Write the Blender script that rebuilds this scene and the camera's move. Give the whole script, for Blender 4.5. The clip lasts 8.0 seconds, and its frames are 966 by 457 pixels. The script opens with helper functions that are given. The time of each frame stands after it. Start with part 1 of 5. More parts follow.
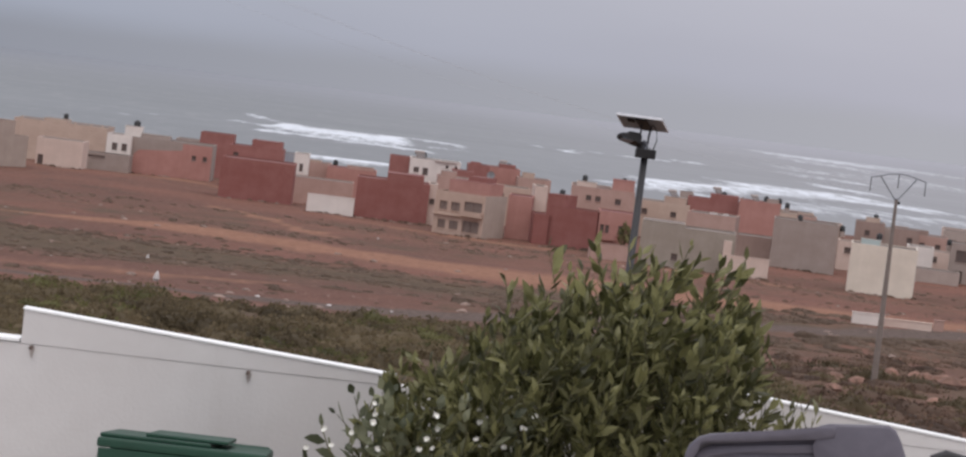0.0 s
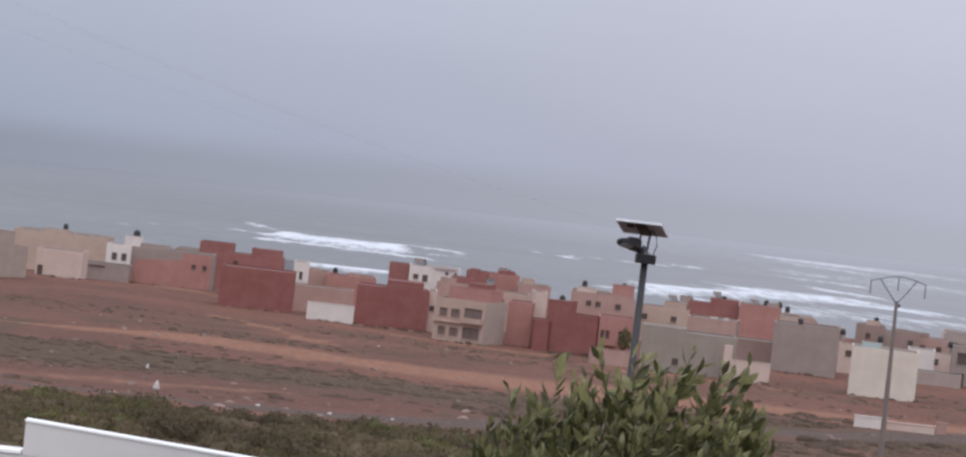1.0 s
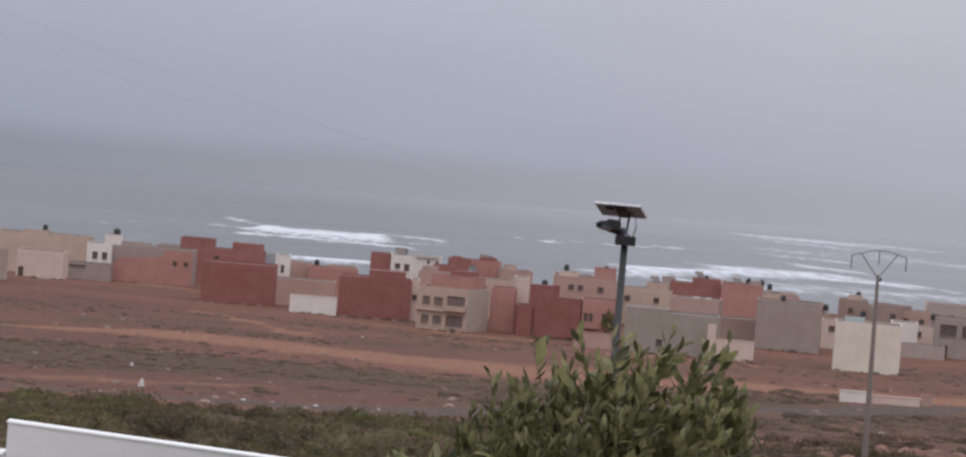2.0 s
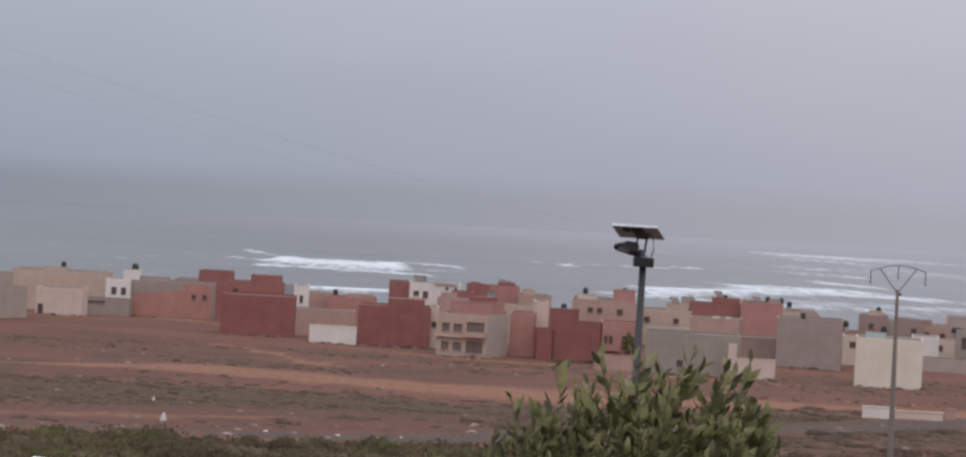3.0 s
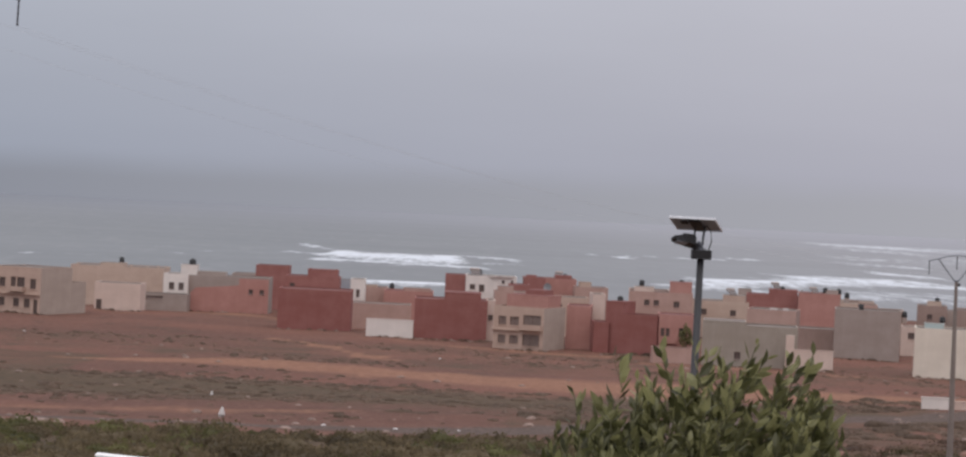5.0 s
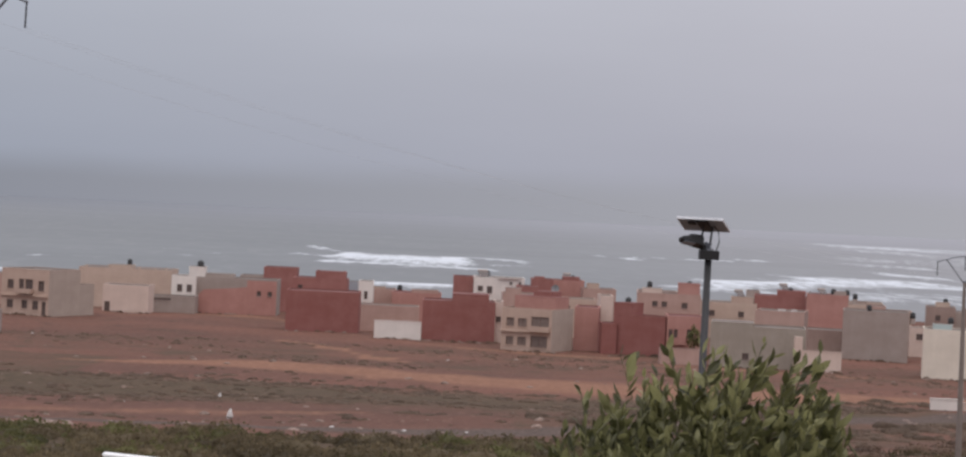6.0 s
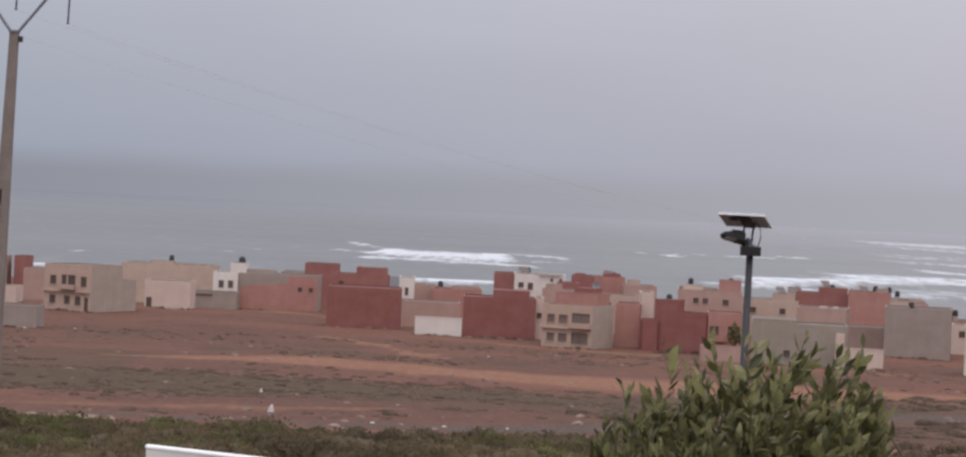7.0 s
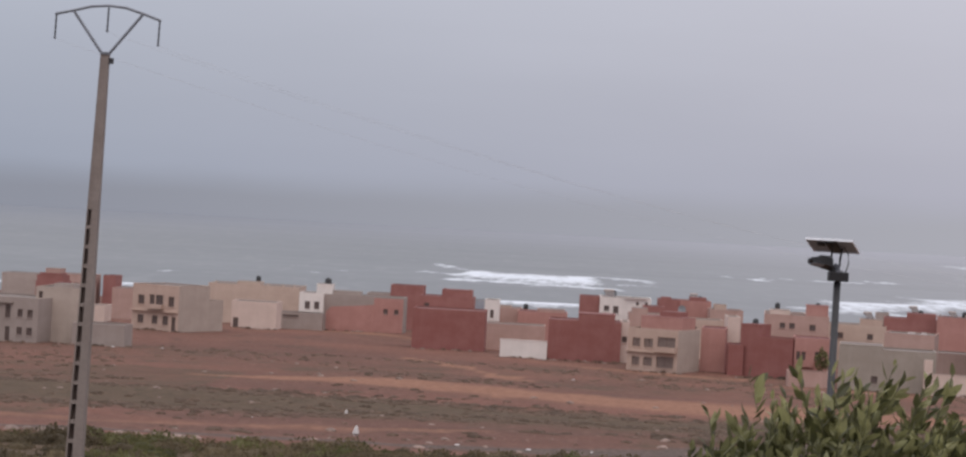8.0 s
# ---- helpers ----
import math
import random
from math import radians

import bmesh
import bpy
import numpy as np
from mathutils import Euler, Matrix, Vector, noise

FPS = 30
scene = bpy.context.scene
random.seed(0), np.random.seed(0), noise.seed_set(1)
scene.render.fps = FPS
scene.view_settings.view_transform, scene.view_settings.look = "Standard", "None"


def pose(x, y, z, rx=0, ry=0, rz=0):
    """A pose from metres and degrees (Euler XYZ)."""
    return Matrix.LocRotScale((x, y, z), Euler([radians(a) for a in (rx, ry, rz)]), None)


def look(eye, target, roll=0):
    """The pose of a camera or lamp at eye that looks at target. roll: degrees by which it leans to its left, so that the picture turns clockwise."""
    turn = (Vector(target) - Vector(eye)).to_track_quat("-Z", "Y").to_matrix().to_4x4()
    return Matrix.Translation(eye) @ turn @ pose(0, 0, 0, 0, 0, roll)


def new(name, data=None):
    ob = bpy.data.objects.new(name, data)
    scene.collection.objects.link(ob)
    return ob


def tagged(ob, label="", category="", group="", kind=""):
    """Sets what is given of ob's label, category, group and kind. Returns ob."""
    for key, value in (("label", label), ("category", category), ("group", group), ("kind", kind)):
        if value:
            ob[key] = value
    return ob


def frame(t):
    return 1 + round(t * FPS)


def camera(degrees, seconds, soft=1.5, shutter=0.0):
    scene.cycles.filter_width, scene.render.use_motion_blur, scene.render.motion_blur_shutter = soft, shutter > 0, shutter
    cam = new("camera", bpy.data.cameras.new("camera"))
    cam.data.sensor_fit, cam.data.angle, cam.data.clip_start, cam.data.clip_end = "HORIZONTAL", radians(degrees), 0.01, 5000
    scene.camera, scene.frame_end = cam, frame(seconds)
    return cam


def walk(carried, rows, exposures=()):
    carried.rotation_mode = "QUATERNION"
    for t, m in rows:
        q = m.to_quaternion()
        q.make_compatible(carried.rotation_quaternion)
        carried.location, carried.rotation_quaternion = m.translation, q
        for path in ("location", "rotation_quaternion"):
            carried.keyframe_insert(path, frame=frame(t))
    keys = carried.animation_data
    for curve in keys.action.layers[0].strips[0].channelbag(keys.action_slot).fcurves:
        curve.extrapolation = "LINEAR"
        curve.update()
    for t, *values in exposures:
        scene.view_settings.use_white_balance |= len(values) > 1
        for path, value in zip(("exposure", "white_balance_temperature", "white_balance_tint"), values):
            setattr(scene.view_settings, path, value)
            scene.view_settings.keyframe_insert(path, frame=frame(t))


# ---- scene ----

cam = camera(26.0, 8.0, soft=2.4, shutter=0.0)
PATH = [
    (0.0, pose(-0.002, 0.0, 2.546, 86.277, -7.033, -2.646)),
    (0.5, pose(-0.012, 0.0, 2.541, 88.171, -6.835, -1.956)),
    (1.0, pose(-0.011, 0.0, 2.549, 89.195, -6.513, -2.676)),
    (1.5, pose(-0.012, 0.0, 2.548, 89.255, -5.712, -3.586)),
    (1.7, pose(0.001, 0.0, 2.545, 88.851, -5.394, -3.494)),
    (2.8, pose(0.008, 0.0, 2.552, 89.454, -3.233, -2.850)),
    (3.0, pose(0.003, 0.0, 2.547, 89.561, -3.164, -2.790)),
    (3.5, pose(0.000, 0.0, 2.550, 89.512, -2.914, -2.253)),
    (4.0, pose(-0.011, 0.0, 2.554, 89.222, -2.761, -1.898)),
    (4.5, pose(-0.009, 0.0, 2.554, 89.015, -2.935, -1.744)),
    (4.7, pose(-0.012, 0.0, 2.556, 89.113, -2.762, -1.442)),
    (5.8, pose(-0.018, 0.0, 2.532, 89.450, -2.782, -1.079)),
    (6.0, pose(-0.011, 0.0, 2.541, 89.327, -2.670, -1.052)),
    (6.5, pose(-0.013, 0.0, 2.542, 88.870, -2.702, -0.338)),
    (7.0, pose(-0.014, 0.0, 2.528, 89.180, -2.725, 0.067)),
    (7.5, pose(-0.025, 0.0, 2.526, 88.803, -2.937, 0.444)),
    (8.0, pose(-0.016, 0.0, 2.539, 89.680, -3.077, 2.421)),
]
EXPOSURE = [
    (0.0, 0.02, 6550, 11), (0.5, 0.22, 6120, 13), (1.0, 0.08, 6200, 11), (1.5, -0.03, 6350, 11), (3.0, -0.10, 6400, 10), (3.5, -0.06, 6450, 10),
    (4.5, -0.07, 6550, 11), (6.0, -0.06, 6600, 11), (7.0, 0.0, 6600, 12), (7.5, 0.04, 6600, 12), (8.0, 0.02, 6550, 12),
]
walk(cam, PATH, EXPOSURE)

# ---------------------------------------------------------------- world and light
world = bpy.data.worlds.new("overcast_sky")
scene.world = world
world.use_nodes = True
wn, wl = world.node_tree.nodes, world.node_tree.links
wn.clear()


def wmath(op, a, b=None, clamp=False):
    n = wn.new("ShaderNodeMath")
    n.operation, n.use_clamp = op, clamp
    for i, v in enumerate((a, b)):
        if v is None:
            continue
        if isinstance(v, (int, float)):
            n.inputs[i].default_value = v
        else:
            wl.new(v, n.inputs[i])
    return n.outputs[0]


def wmix(fac, a, b):
    n = wn.new("ShaderNodeMix")
    n.data_type = "RGBA"
    for sock, v in ((n.inputs[0], fac), (n.inputs[6], a), (n.inputs[7], b)):
        if isinstance(v, (int, float)):
            sock.default_value = v
        elif isinstance(v, tuple):
            sock.default_value = (*v, 1)
        else:
            wl.new(v, sock)
    return n.outputs[2]


w_co = wn.new("ShaderNodeTexCoord").outputs["Generated"]
w_sep = wn.new("ShaderNodeSeparateXYZ")
wl.new(w_co, w_sep.inputs[0])
wx, wz = w_sep.outputs[0], w_sep.outputs[2]
up = wmath("MAXIMUM", wz, 0.0)
# overcast brightness rises towards the zenith
low = wmix(wmath("MULTIPLY_ADD", wx, 1.6, True), (0.314, 0.357, 0.442), (0.452, 0.452, 0.525))
w_noise = wn.new("ShaderNodeTexNoise")
w_map = wn.new("ShaderNodeMapping")
w_map.inputs["Scale"].default_value = (3, 3, 16)
wl.new(w_co, w_map.inputs[0])
wl.new(w_map.outputs[0], w_noise.inputs["Vector"])
w_noise.inputs["Scale"].default_value = 2.2
w_noise.inputs["Detail"].default_value = 5
cloud = wmix(wmath("MULTIPLY", up, 1.0, True), low, (1.45, 1.45, 1.55))
lump = wmath("ADD", wmath("MULTIPLY", wmath("SUBTRACT", w_noise.outputs["Fac"], 0.5), 0.08), 1.0)
cloud_v = wn.new("ShaderNodeVectorMath")
cloud_v.operation = "SCALE"
wl.new(cloud, cloud_v.inputs[0])
wl.new(lump, cloud_v.inputs["Scale"])
# the dim rain bank that lies on the sea
edge = wmath("ADD", wz, wmath("MULTIPLY", wmath("SUBTRACT", w_noise.outputs["Fac"], 0.5), 0.012))
bank = wn.new("ShaderNodeMapRange")
bank.interpolation_type = "SMOOTHSTEP"
wl.new(edge, bank.inputs["Value"])
bank.inputs["From Min"].default_value, bank.inputs["From Max"].default_value = 0.021, 0.003
dim = wmix(wmath("MULTIPLY_ADD", wx, 2.0, True), (0.277, 0.298, 0.354), (0.430, 0.437, 0.484))
sky_mix = wmix(bank.outputs[0], cloud_v.outputs[0], dim)
nishita = wn.new("ShaderNodeTexSky")
nishita.sky_type, nishita.sun_disc = "NISHITA", False
nishita.sun_elevation, nishita.sun_rotation = radians(52), radians(150)
nishita.air_density, nishita.dust_density = 1.5, 6.0
w_sky = wn.new("ShaderNodeBackground")
w_sky.inputs["Strength"].default_value = 0.012
wl.new(nishita.outputs[0], w_sky.inputs["Color"])
w_cloud = wn.new("ShaderNodeBackground")
w_cloud.inputs["Strength"].default_value = 0.95
wl.new(sky_mix, w_cloud.inputs["Color"])
w_add = wn.new("ShaderNodeAddShader")
wl.new(w_sky.outputs[0], w_add.inputs[0])
wl.new(w_cloud.outputs[0], w_add.inputs[1])
w_out = wn.new("ShaderNodeOutputWorld")
wl.new(w_add.outputs[0], w_out.inputs["Surface"])

sun_data = bpy.data.lights.new("sun", "SUN")
sun_data.energy, sun_data.angle, sun_data.color = 0.6, radians(25), (1.0, 0.96, 0.9)
sun = new("sun", sun_data)
sun.matrix_world = look((-8, -20, 40), (0, 0, 0))


# ---------------------------------------------------------------- materials
class Nodes:
    """Short hand for a material's node tree."""

    def __init__(self, name):
        self.m = bpy.data.materials.new(name)
        self.m.use_nodes = True
        self.n, self.l = self.m.node_tree.nodes, self.m.node_tree.links
        self.n.clear()
        self.out = self.n.new("ShaderNodeOutputMaterial")
        self.b = self.n.new("ShaderNodeBsdfPrincipled")
        self.l.new(self.b.outputs[0], self.out.inputs["Surface"])
        self.co = self.n.new("ShaderNodeTexCoord").outputs["Object"]

    def put(self, sock, v):
        if isinstance(v, (int, float)):
            sock.default_value = v
        elif isinstance(v, tuple):
            sock.default_value = (*v, 1) if len(v) == 3 and sock.type == "RGBA" else v
        else:
            self.l.new(v, sock)

    def noise(self, scale, detail=4, rough=0.6, stretch=None):
        t = self.n.new("ShaderNodeTexNoise")
        src = self.co
        if stretch:
            mp = self.n.new("ShaderNodeMapping")
            mp.inputs["Scale"].default_value = stretch
            self.l.new(src, mp.inputs[0])
            src = mp.outputs[0]
        self.l.new(src, t.inputs["Vector"])
        t.inputs["Scale"].default_value, t.inputs["Detail"].default_value = scale, detail
        t.inputs["Roughness"].default_value = rough
        return t.outputs["Fac"]

    def step(self, v, a, b, lo=0.0, hi=1.0):
        r = self.n.new("ShaderNodeMapRange")
        r.interpolation_type = "SMOOTHSTEP"
        self.l.new(v, r.inputs["Value"])
        for key, val in (("From Min", a), ("From Max", b), ("To Min", lo), ("To Max", hi)):
            r.inputs[key].default_value = val
        return r.outputs[0]

    def mix(self, fac, a, b):
        x = self.n.new("ShaderNodeMix")
        x.data_type = "RGBA"
        self.put(x.inputs[0], fac), self.put(x.inputs[6], a), self.put(x.inputs[7], b)
        return x.outputs[2]

    def math(self, op, a, b):
        x = self.n.new("ShaderNodeMath")
        x.operation = op
        self.put(x.inputs[0], a), self.put(x.inputs[1], b)
        return x.outputs[0]

    def scaled(self, color, v):
        x = self.n.new("ShaderNodeVectorMath")
        x.operation = "SCALE"
        self.put(x.inputs[0], color)
        self.put(x.inputs["Scale"], v)
        return x.outputs[0]

    def bump(self, v, strength=0.3, dist=0.02):
        x = self.n.new("ShaderNodeBump")
        x.inputs["Strength"].default_value, x.inputs["Distance"].default_value = strength, dist
        self.l.new(v, x.inputs["Height"])
        self.l.new(x.outputs[0], self.b.inputs["Normal"])

    def done(self, color, rough=0.8, metal=0.0, spec=None):
        self.put(self.b.inputs["Base Color"], color)
        self.put(self.b.inputs["Roughness"], rough)
        self.put(self.b.inputs["Metallic"], metal)
        if spec is not None:
            self.b.inputs["Specular IOR Level"].default_value = spec
        return self.m


def plaster(name, c, worn=0.25, scale=0.35):
    """Painted render on a house: blotches, streaks of dust and a fine grain."""
    k = Nodes(name)
    blot = k.noise(scale, 5, 0.65)
    streak = k.noise(1.0, 4, 0.6, (1.6, 1.6, 0.12))
    fine = k.noise(9.0, 3)
    pale = tuple(min(1, v * 1.08 + 0.02) for v in c)
    dark = tuple(v * 0.72 for v in c)
    col = k.mix(k.step(blot, 0.35, 0.7), c, pale)
    col = k.mix(k.math("MULTIPLY", k.step(streak, 0.52, 0.72), worn), col, dark)
    col = k.scaled(col, k.step(fine, 0.2, 0.8, 0.93, 1.07))
    k.bump(fine, 0.25, 0.02)
    return k.done(col, 0.9, spec=0.2)


def plain(name, c, rough=0.5, metal=0.0, grain=20.0, amount=0.12):
    k = Nodes(name)
    f = k.noise(grain, 4)
    big = k.noise(grain * 0.12, 3)
    col = k.scaled(c, k.step(f, 0.25, 0.75, 1 - amount, 1 + amount))
    col = k.scaled(col, k.step(big, 0.3, 0.7, 1 - amount, 1 + amount))
    k.bump(f, 0.12, 0.003)
    return k.done(col, rough, metal)


M_RED = plaster("oxblood_render", (0.256, 0.102, 0.089), 0.12)
M_RED2 = plaster("brick_red_render", (0.285, 0.122, 0.107), 0.15)
M_PINK = plaster("salmon_render", (0.40, 0.205, 0.175), 0.15)
M_ROSE = plaster("dusty_pink_render", (0.41, 0.27, 0.23), 0.15)
M_BEIGE = plaster("beige_render", (0.45, 0.33, 0.27), 0.15)
M_SAND = plaster("sand_render", (0.48, 0.365, 0.30), 0.15)
M_TAUPE = plaster("taupe_cement_render", (0.40, 0.325, 0.278), 0.15)
M_OLIVE = plaster("olive_grey_cement_render", (0.305, 0.262, 0.222), 0.2)
M_CREAM = plaster("cream_render", (0.58, 0.455, 0.395), 0.12)
M_WHITE = plaster("white_render", (0.68, 0.62, 0.58), 0.1)
M_GREY = plaster("grey_cement_render", (0.312, 0.256, 0.229), 0.15)
M_GREY2 = plaster("pale_cement_render", (0.37, 0.305, 0.272), 0.15)
M_IVORY = plaster("ivory_render", (0.66, 0.585, 0.50), 0.1)
M_CYAN = plaster("pale_turquoise_paint", (0.44, 0.52, 0.51), 0.1)
M_BLUE = plaster("blue_grey_render", (0.29, 0.30, 0.33), 0.2)
M_BROWN = plaster("brown_render", (0.30, 0.215, 0.185), 0.2)
M_ROOF = plaster("roof_screed", (0.19, 0.155, 0.138), 0.3)
M_ROOF_RED = plaster("red_roof_screed", (0.185, 0.083, 0.075), 0.3)
M_PANE = plain("dark_window_glass", (0.12, 0.095, 0.088), 0.25)
M_PANE_DUSTY = plain("dusty_window_glass", (0.20, 0.15, 0.13), 0.4)
M_FRAME = plain("brown_window_frame", (0.16, 0.10, 0.085), 0.5)
M_TANK = plain("black_plastic", (0.016, 0.015, 0.016), 0.55)
M_DISH = plain("grey_dish_paint", (0.25, 0.25, 0.26), 0.5)
M_STEEL = plain("painted_dark_steel", (0.028, 0.027, 0.03), 0.55, 0.0)
M_GALV = plain("galvanised_steel", (0.19, 0.20, 0.225), 0.55, 0.2)
M_CONC = plaster("pylon_concrete", (0.23, 0.19, 0.17), 0.3, 1.2)
M_WIRE = plain("cable_aluminium", (0.62, 0.62, 0.64), 0.6)
M_BACK = plain("panel_backsheet", (0.36, 0.43, 0.52), 0.5)
M_ALU = plain("panel_frame_aluminium", (0.70, 0.70, 0.72), 0.35, 0.4)
M_GREEN = plain("green_bin_plastic", (0.003, 0.042, 0.022), 0.55, 0.0, 30, 0.08)
M_GRAPH = plain("grey_moulded_plastic", (0.115, 0.105, 0.13), 0.5, 0.0, 30, 0.06)
M_RUBBER = plain("black_rubber", (0.02, 0.02, 0.02), 0.8)
# rusty iron of the wall pins; also the painted shade in the pylon's slots
M_RUST_SHADE = plain("rusty_iron_and_slot_shade", (0.15, 0.11, 0.095), 0.8)
M_STAIN = plain("rust_stain", (0.42, 0.36, 0.335), 0.9)
M_STONE = plain("pale_stone", (0.24, 0.17, 0.14), 0.9, 0.0, 3, 0.25)
M_LITTER = plain("white_litter", (0.55, 0.51, 0.49), 0.6)
M_BARK = plain("shrub_bark", (0.09, 0.065, 0.045), 0.9)
M_TWIG = plain("green_twig", (0.105, 0.100, 0.050), 0.8)
M_PETAL = plain("white_petal", (0.75, 0.74, 0.68), 0.6)


def wall_paint():
    k = Nodes("white_wall_paint")
    cloud_f, fine = k.noise(1.3, 5, 0.6), k.noise(60, 3)
    streak = k.noise(5.0, 4, 0.6, (1.0, 1.0, 0.10))
    col = k.mix(k.step(cloud_f, 0.35, 0.7), (0.595, 0.567, 0.555), (0.66, 0.637, 0.626))
    col = k.mix(k.step(streak, 0.6, 0.8, 0, 0.18), col, (0.45, 0.41, 0.38))
    k.bump(k.math("ADD", fine, cloud_f), 0.25, 0.006)
    return k.done(col, 0.75, spec=0.3)


M_WALL = wall_paint()
M_COPING = plain("coping_white_paint", (0.86, 0.855, 0.85), 0.6, 0.0, 25, 0.03)


def leaf_mat(name, dark, light, rough=0.5, through_light=0.2, patch=3.0, swing=0.2):
    k = Nodes(name)
    rnd = k.n.new("ShaderNodeNewGeometry").outputs["Random Per Island"]
    col = k.mix(k.step(rnd, 0.0, 1.0), dark, light)
    col = k.scaled(col, k.step(k.noise(patch, 4), 0.32, 0.68, 1 - swing, 1 + swing))
    tr = k.n.new("ShaderNodeBsdfTranslucent")
    k.put(tr.inputs["Color"], k.scaled(col, 1.6))
    mixer = k.n.new("ShaderNodeMixShader")
    mixer.inputs[0].default_value = through_light
    m = k.done(col, rough, spec=0.35)
    k.l.new(k.b.outputs[0], mixer.inputs[1])
    k.l.new(tr.outputs[0], mixer.inputs[2])
    k.l.new(mixer.outputs[0], k.out.inputs["Surface"])
    return m


M_LEAF = leaf_mat("shrub_leaf", (0.044, 0.045, 0.016), (0.228, 0.220, 0.098), 0.40, 0.32)
M_LEAF2 = leaf_mat("round_shrub_leaf", (0.055, 0.063, 0.034), (0.21, 0.215, 0.13))
M_SCRUB = leaf_mat("scrub_leaf", (0.098, 0.075, 0.044), (0.152, 0.117, 0.069), 0.8, 0.45, 0.10, 0.35)
M_SCRUBG = leaf_mat("green_scrub_leaf", (0.082, 0.077, 0.032), (0.130, 0.122, 0.050), 0.8, 0.45, 0.12, 0.3)
M_BRUSH = leaf_mat("brown_brush_leaf", (0.086, 0.056, 0.041), (0.150, 0.097, 0.069), 0.9, 0.35, 0.15, 0.3)
M_REDROCK = plain("red_earth_rock", (0.20, 0.112, 0.084), 0.95, 0.0, 2, 0.3)
M_DRY = leaf_mat("dry_tuft", (0.112, 0.078, 0.056), (0.172, 0.118, 0.086), 0.9, 0.4)


def earth():
    """Red soil; the colour attribute says where the worn track, the gravel road and the scrub belt lie."""
    k = Nodes("red_earth")
    at = k.n.new("ShaderNodeVertexColor")
    at.layer_name = "cover"
    sp = k.n.new("ShaderNodeSeparateColor")
    k.l.new(at.outputs["Color"], sp.inputs[0])
    big, mid, fine = k.noise(0.03, 5, 0.6, (0.6, 1, 1)), k.noise(0.16, 6, 0.7, (0.8, 0.6, 1)), k.noise(1.1, 6, 0.75, (1, 0.35, 1))
    grit = k.noise(2.6, 5, 0.8, (1, 0.25, 1))
    soil = k.mix(k.step(big, 0.38, 0.64), (0.130, 0.068, 0.053), (0.178, 0.085, 0.064))
    soil = k.mix(k.step(mid, 0.50, 0.66, 0, 0.7), soil, (0.100, 0.062, 0.048))
    soil = k.mix(k.step(fine, 0.56, 0.70, 0, 0.55), soil, (0.082, 0.052, 0.041))
    soil = k.mix(k.step(fine, 0.46, 0.34, 0, 0.6), soil, (0.222, 0.128, 0.098))
    soil = k.mix(k.step(grit, 0.55, 0.66, 0, 0.55), soil, (0.225, 0.140, 0.110))
    soil = k.mix(k.step(grit, 0.46, 0.36, 0, 0.55), soil, (0.075, 0.052, 0.042))

    def cover(channel, colour, soft=0.22):
        v = k.math("ADD", sp.outputs[channel], k.math("MULTIPLY", k.math("SUBTRACT", mid, 0.5), 1.1))
        v = k.math("ADD", v, k.math("MULTIPLY", k.math("SUBTRACT", fine, 0.5), 0.6))
        return k.mix(k.step(v, 0.5 - soft, 0.5 + soft), soil, colour)

    soil = cover(2, k.mix(k.step(fine, 0.35, 0.65), (0.076, 0.056, 0.038), (0.120, 0.082, 0.057)), 0.3)
    soil = cover(0, k.mix(k.step(fine, 0.3, 0.7), (0.202, 0.102, 0.068), (0.278, 0.149, 0.102)), 0.32)
    soil = cover(1, k.mix(k.step(grit, 0.4, 0.62), (0.086, 0.063, 0.054), (0.138, 0.102, 0.087)), 0.22)
    k.bump(k.math("ADD", mid, fine), 0.6, 0.3)
    return k.done(soil, 0.95, spec=0.1)


def sea_mat():
    k = Nodes("grey_sea")
    at = k.n.new("ShaderNodeVertexColor")
    at.layer_name = "foam"
    big = k.noise(0.006, 4, 0.6, (0.25, 1, 1))
    chop = k.noise(0.07, 6, 0.7, (1.0, 0.35, 1))
    fine = k.noise(0.22, 6, 0.75, (1.0, 0.22, 1))
    sx = k.n.new("ShaderNodeSeparateXYZ")
    k.l.new(k.co, sx.inputs[0])
    # churned water off the beach to the east, with pale haze put into its colour
    churn_haze = k.step(sx.outputs[0], -150, 520)
    deep = k.mix(churn_haze, (0.197, 0.206, 0.215), (0.262, 0.262, 0.272))
    # distance haze put into the far water's colour, paler towards the east
    far_haze = k.mix(k.step(sx.outputs[0], -1100, 1000), (0.178, 0.190, 0.212), (0.292, 0.294, 0.318))
    deep = k.mix(k.step(sx.outputs[1], 1300, 4300), deep, far_haze)
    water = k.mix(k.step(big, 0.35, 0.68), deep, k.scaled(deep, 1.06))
    water = k.mix(k.step(chop, 0.5, 0.68, 0, 0.25), water, (0.30, 0.305, 0.315))
    v = k.math("ADD", at.outputs["Color"], k.math("MULTIPLY", k.math("SUBTRACT", fine, 0.5), 1.3))
    v = k.math("ADD", v, k.math("MULTIPLY", k.math("SUBTRACT", chop, 0.5), 1.4))
    foam = k.step(v, 0.40, 1.05)
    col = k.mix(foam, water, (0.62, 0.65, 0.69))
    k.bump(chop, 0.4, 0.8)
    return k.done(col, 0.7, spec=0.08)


M_EARTH, M_SEA = earth(), sea_mat()
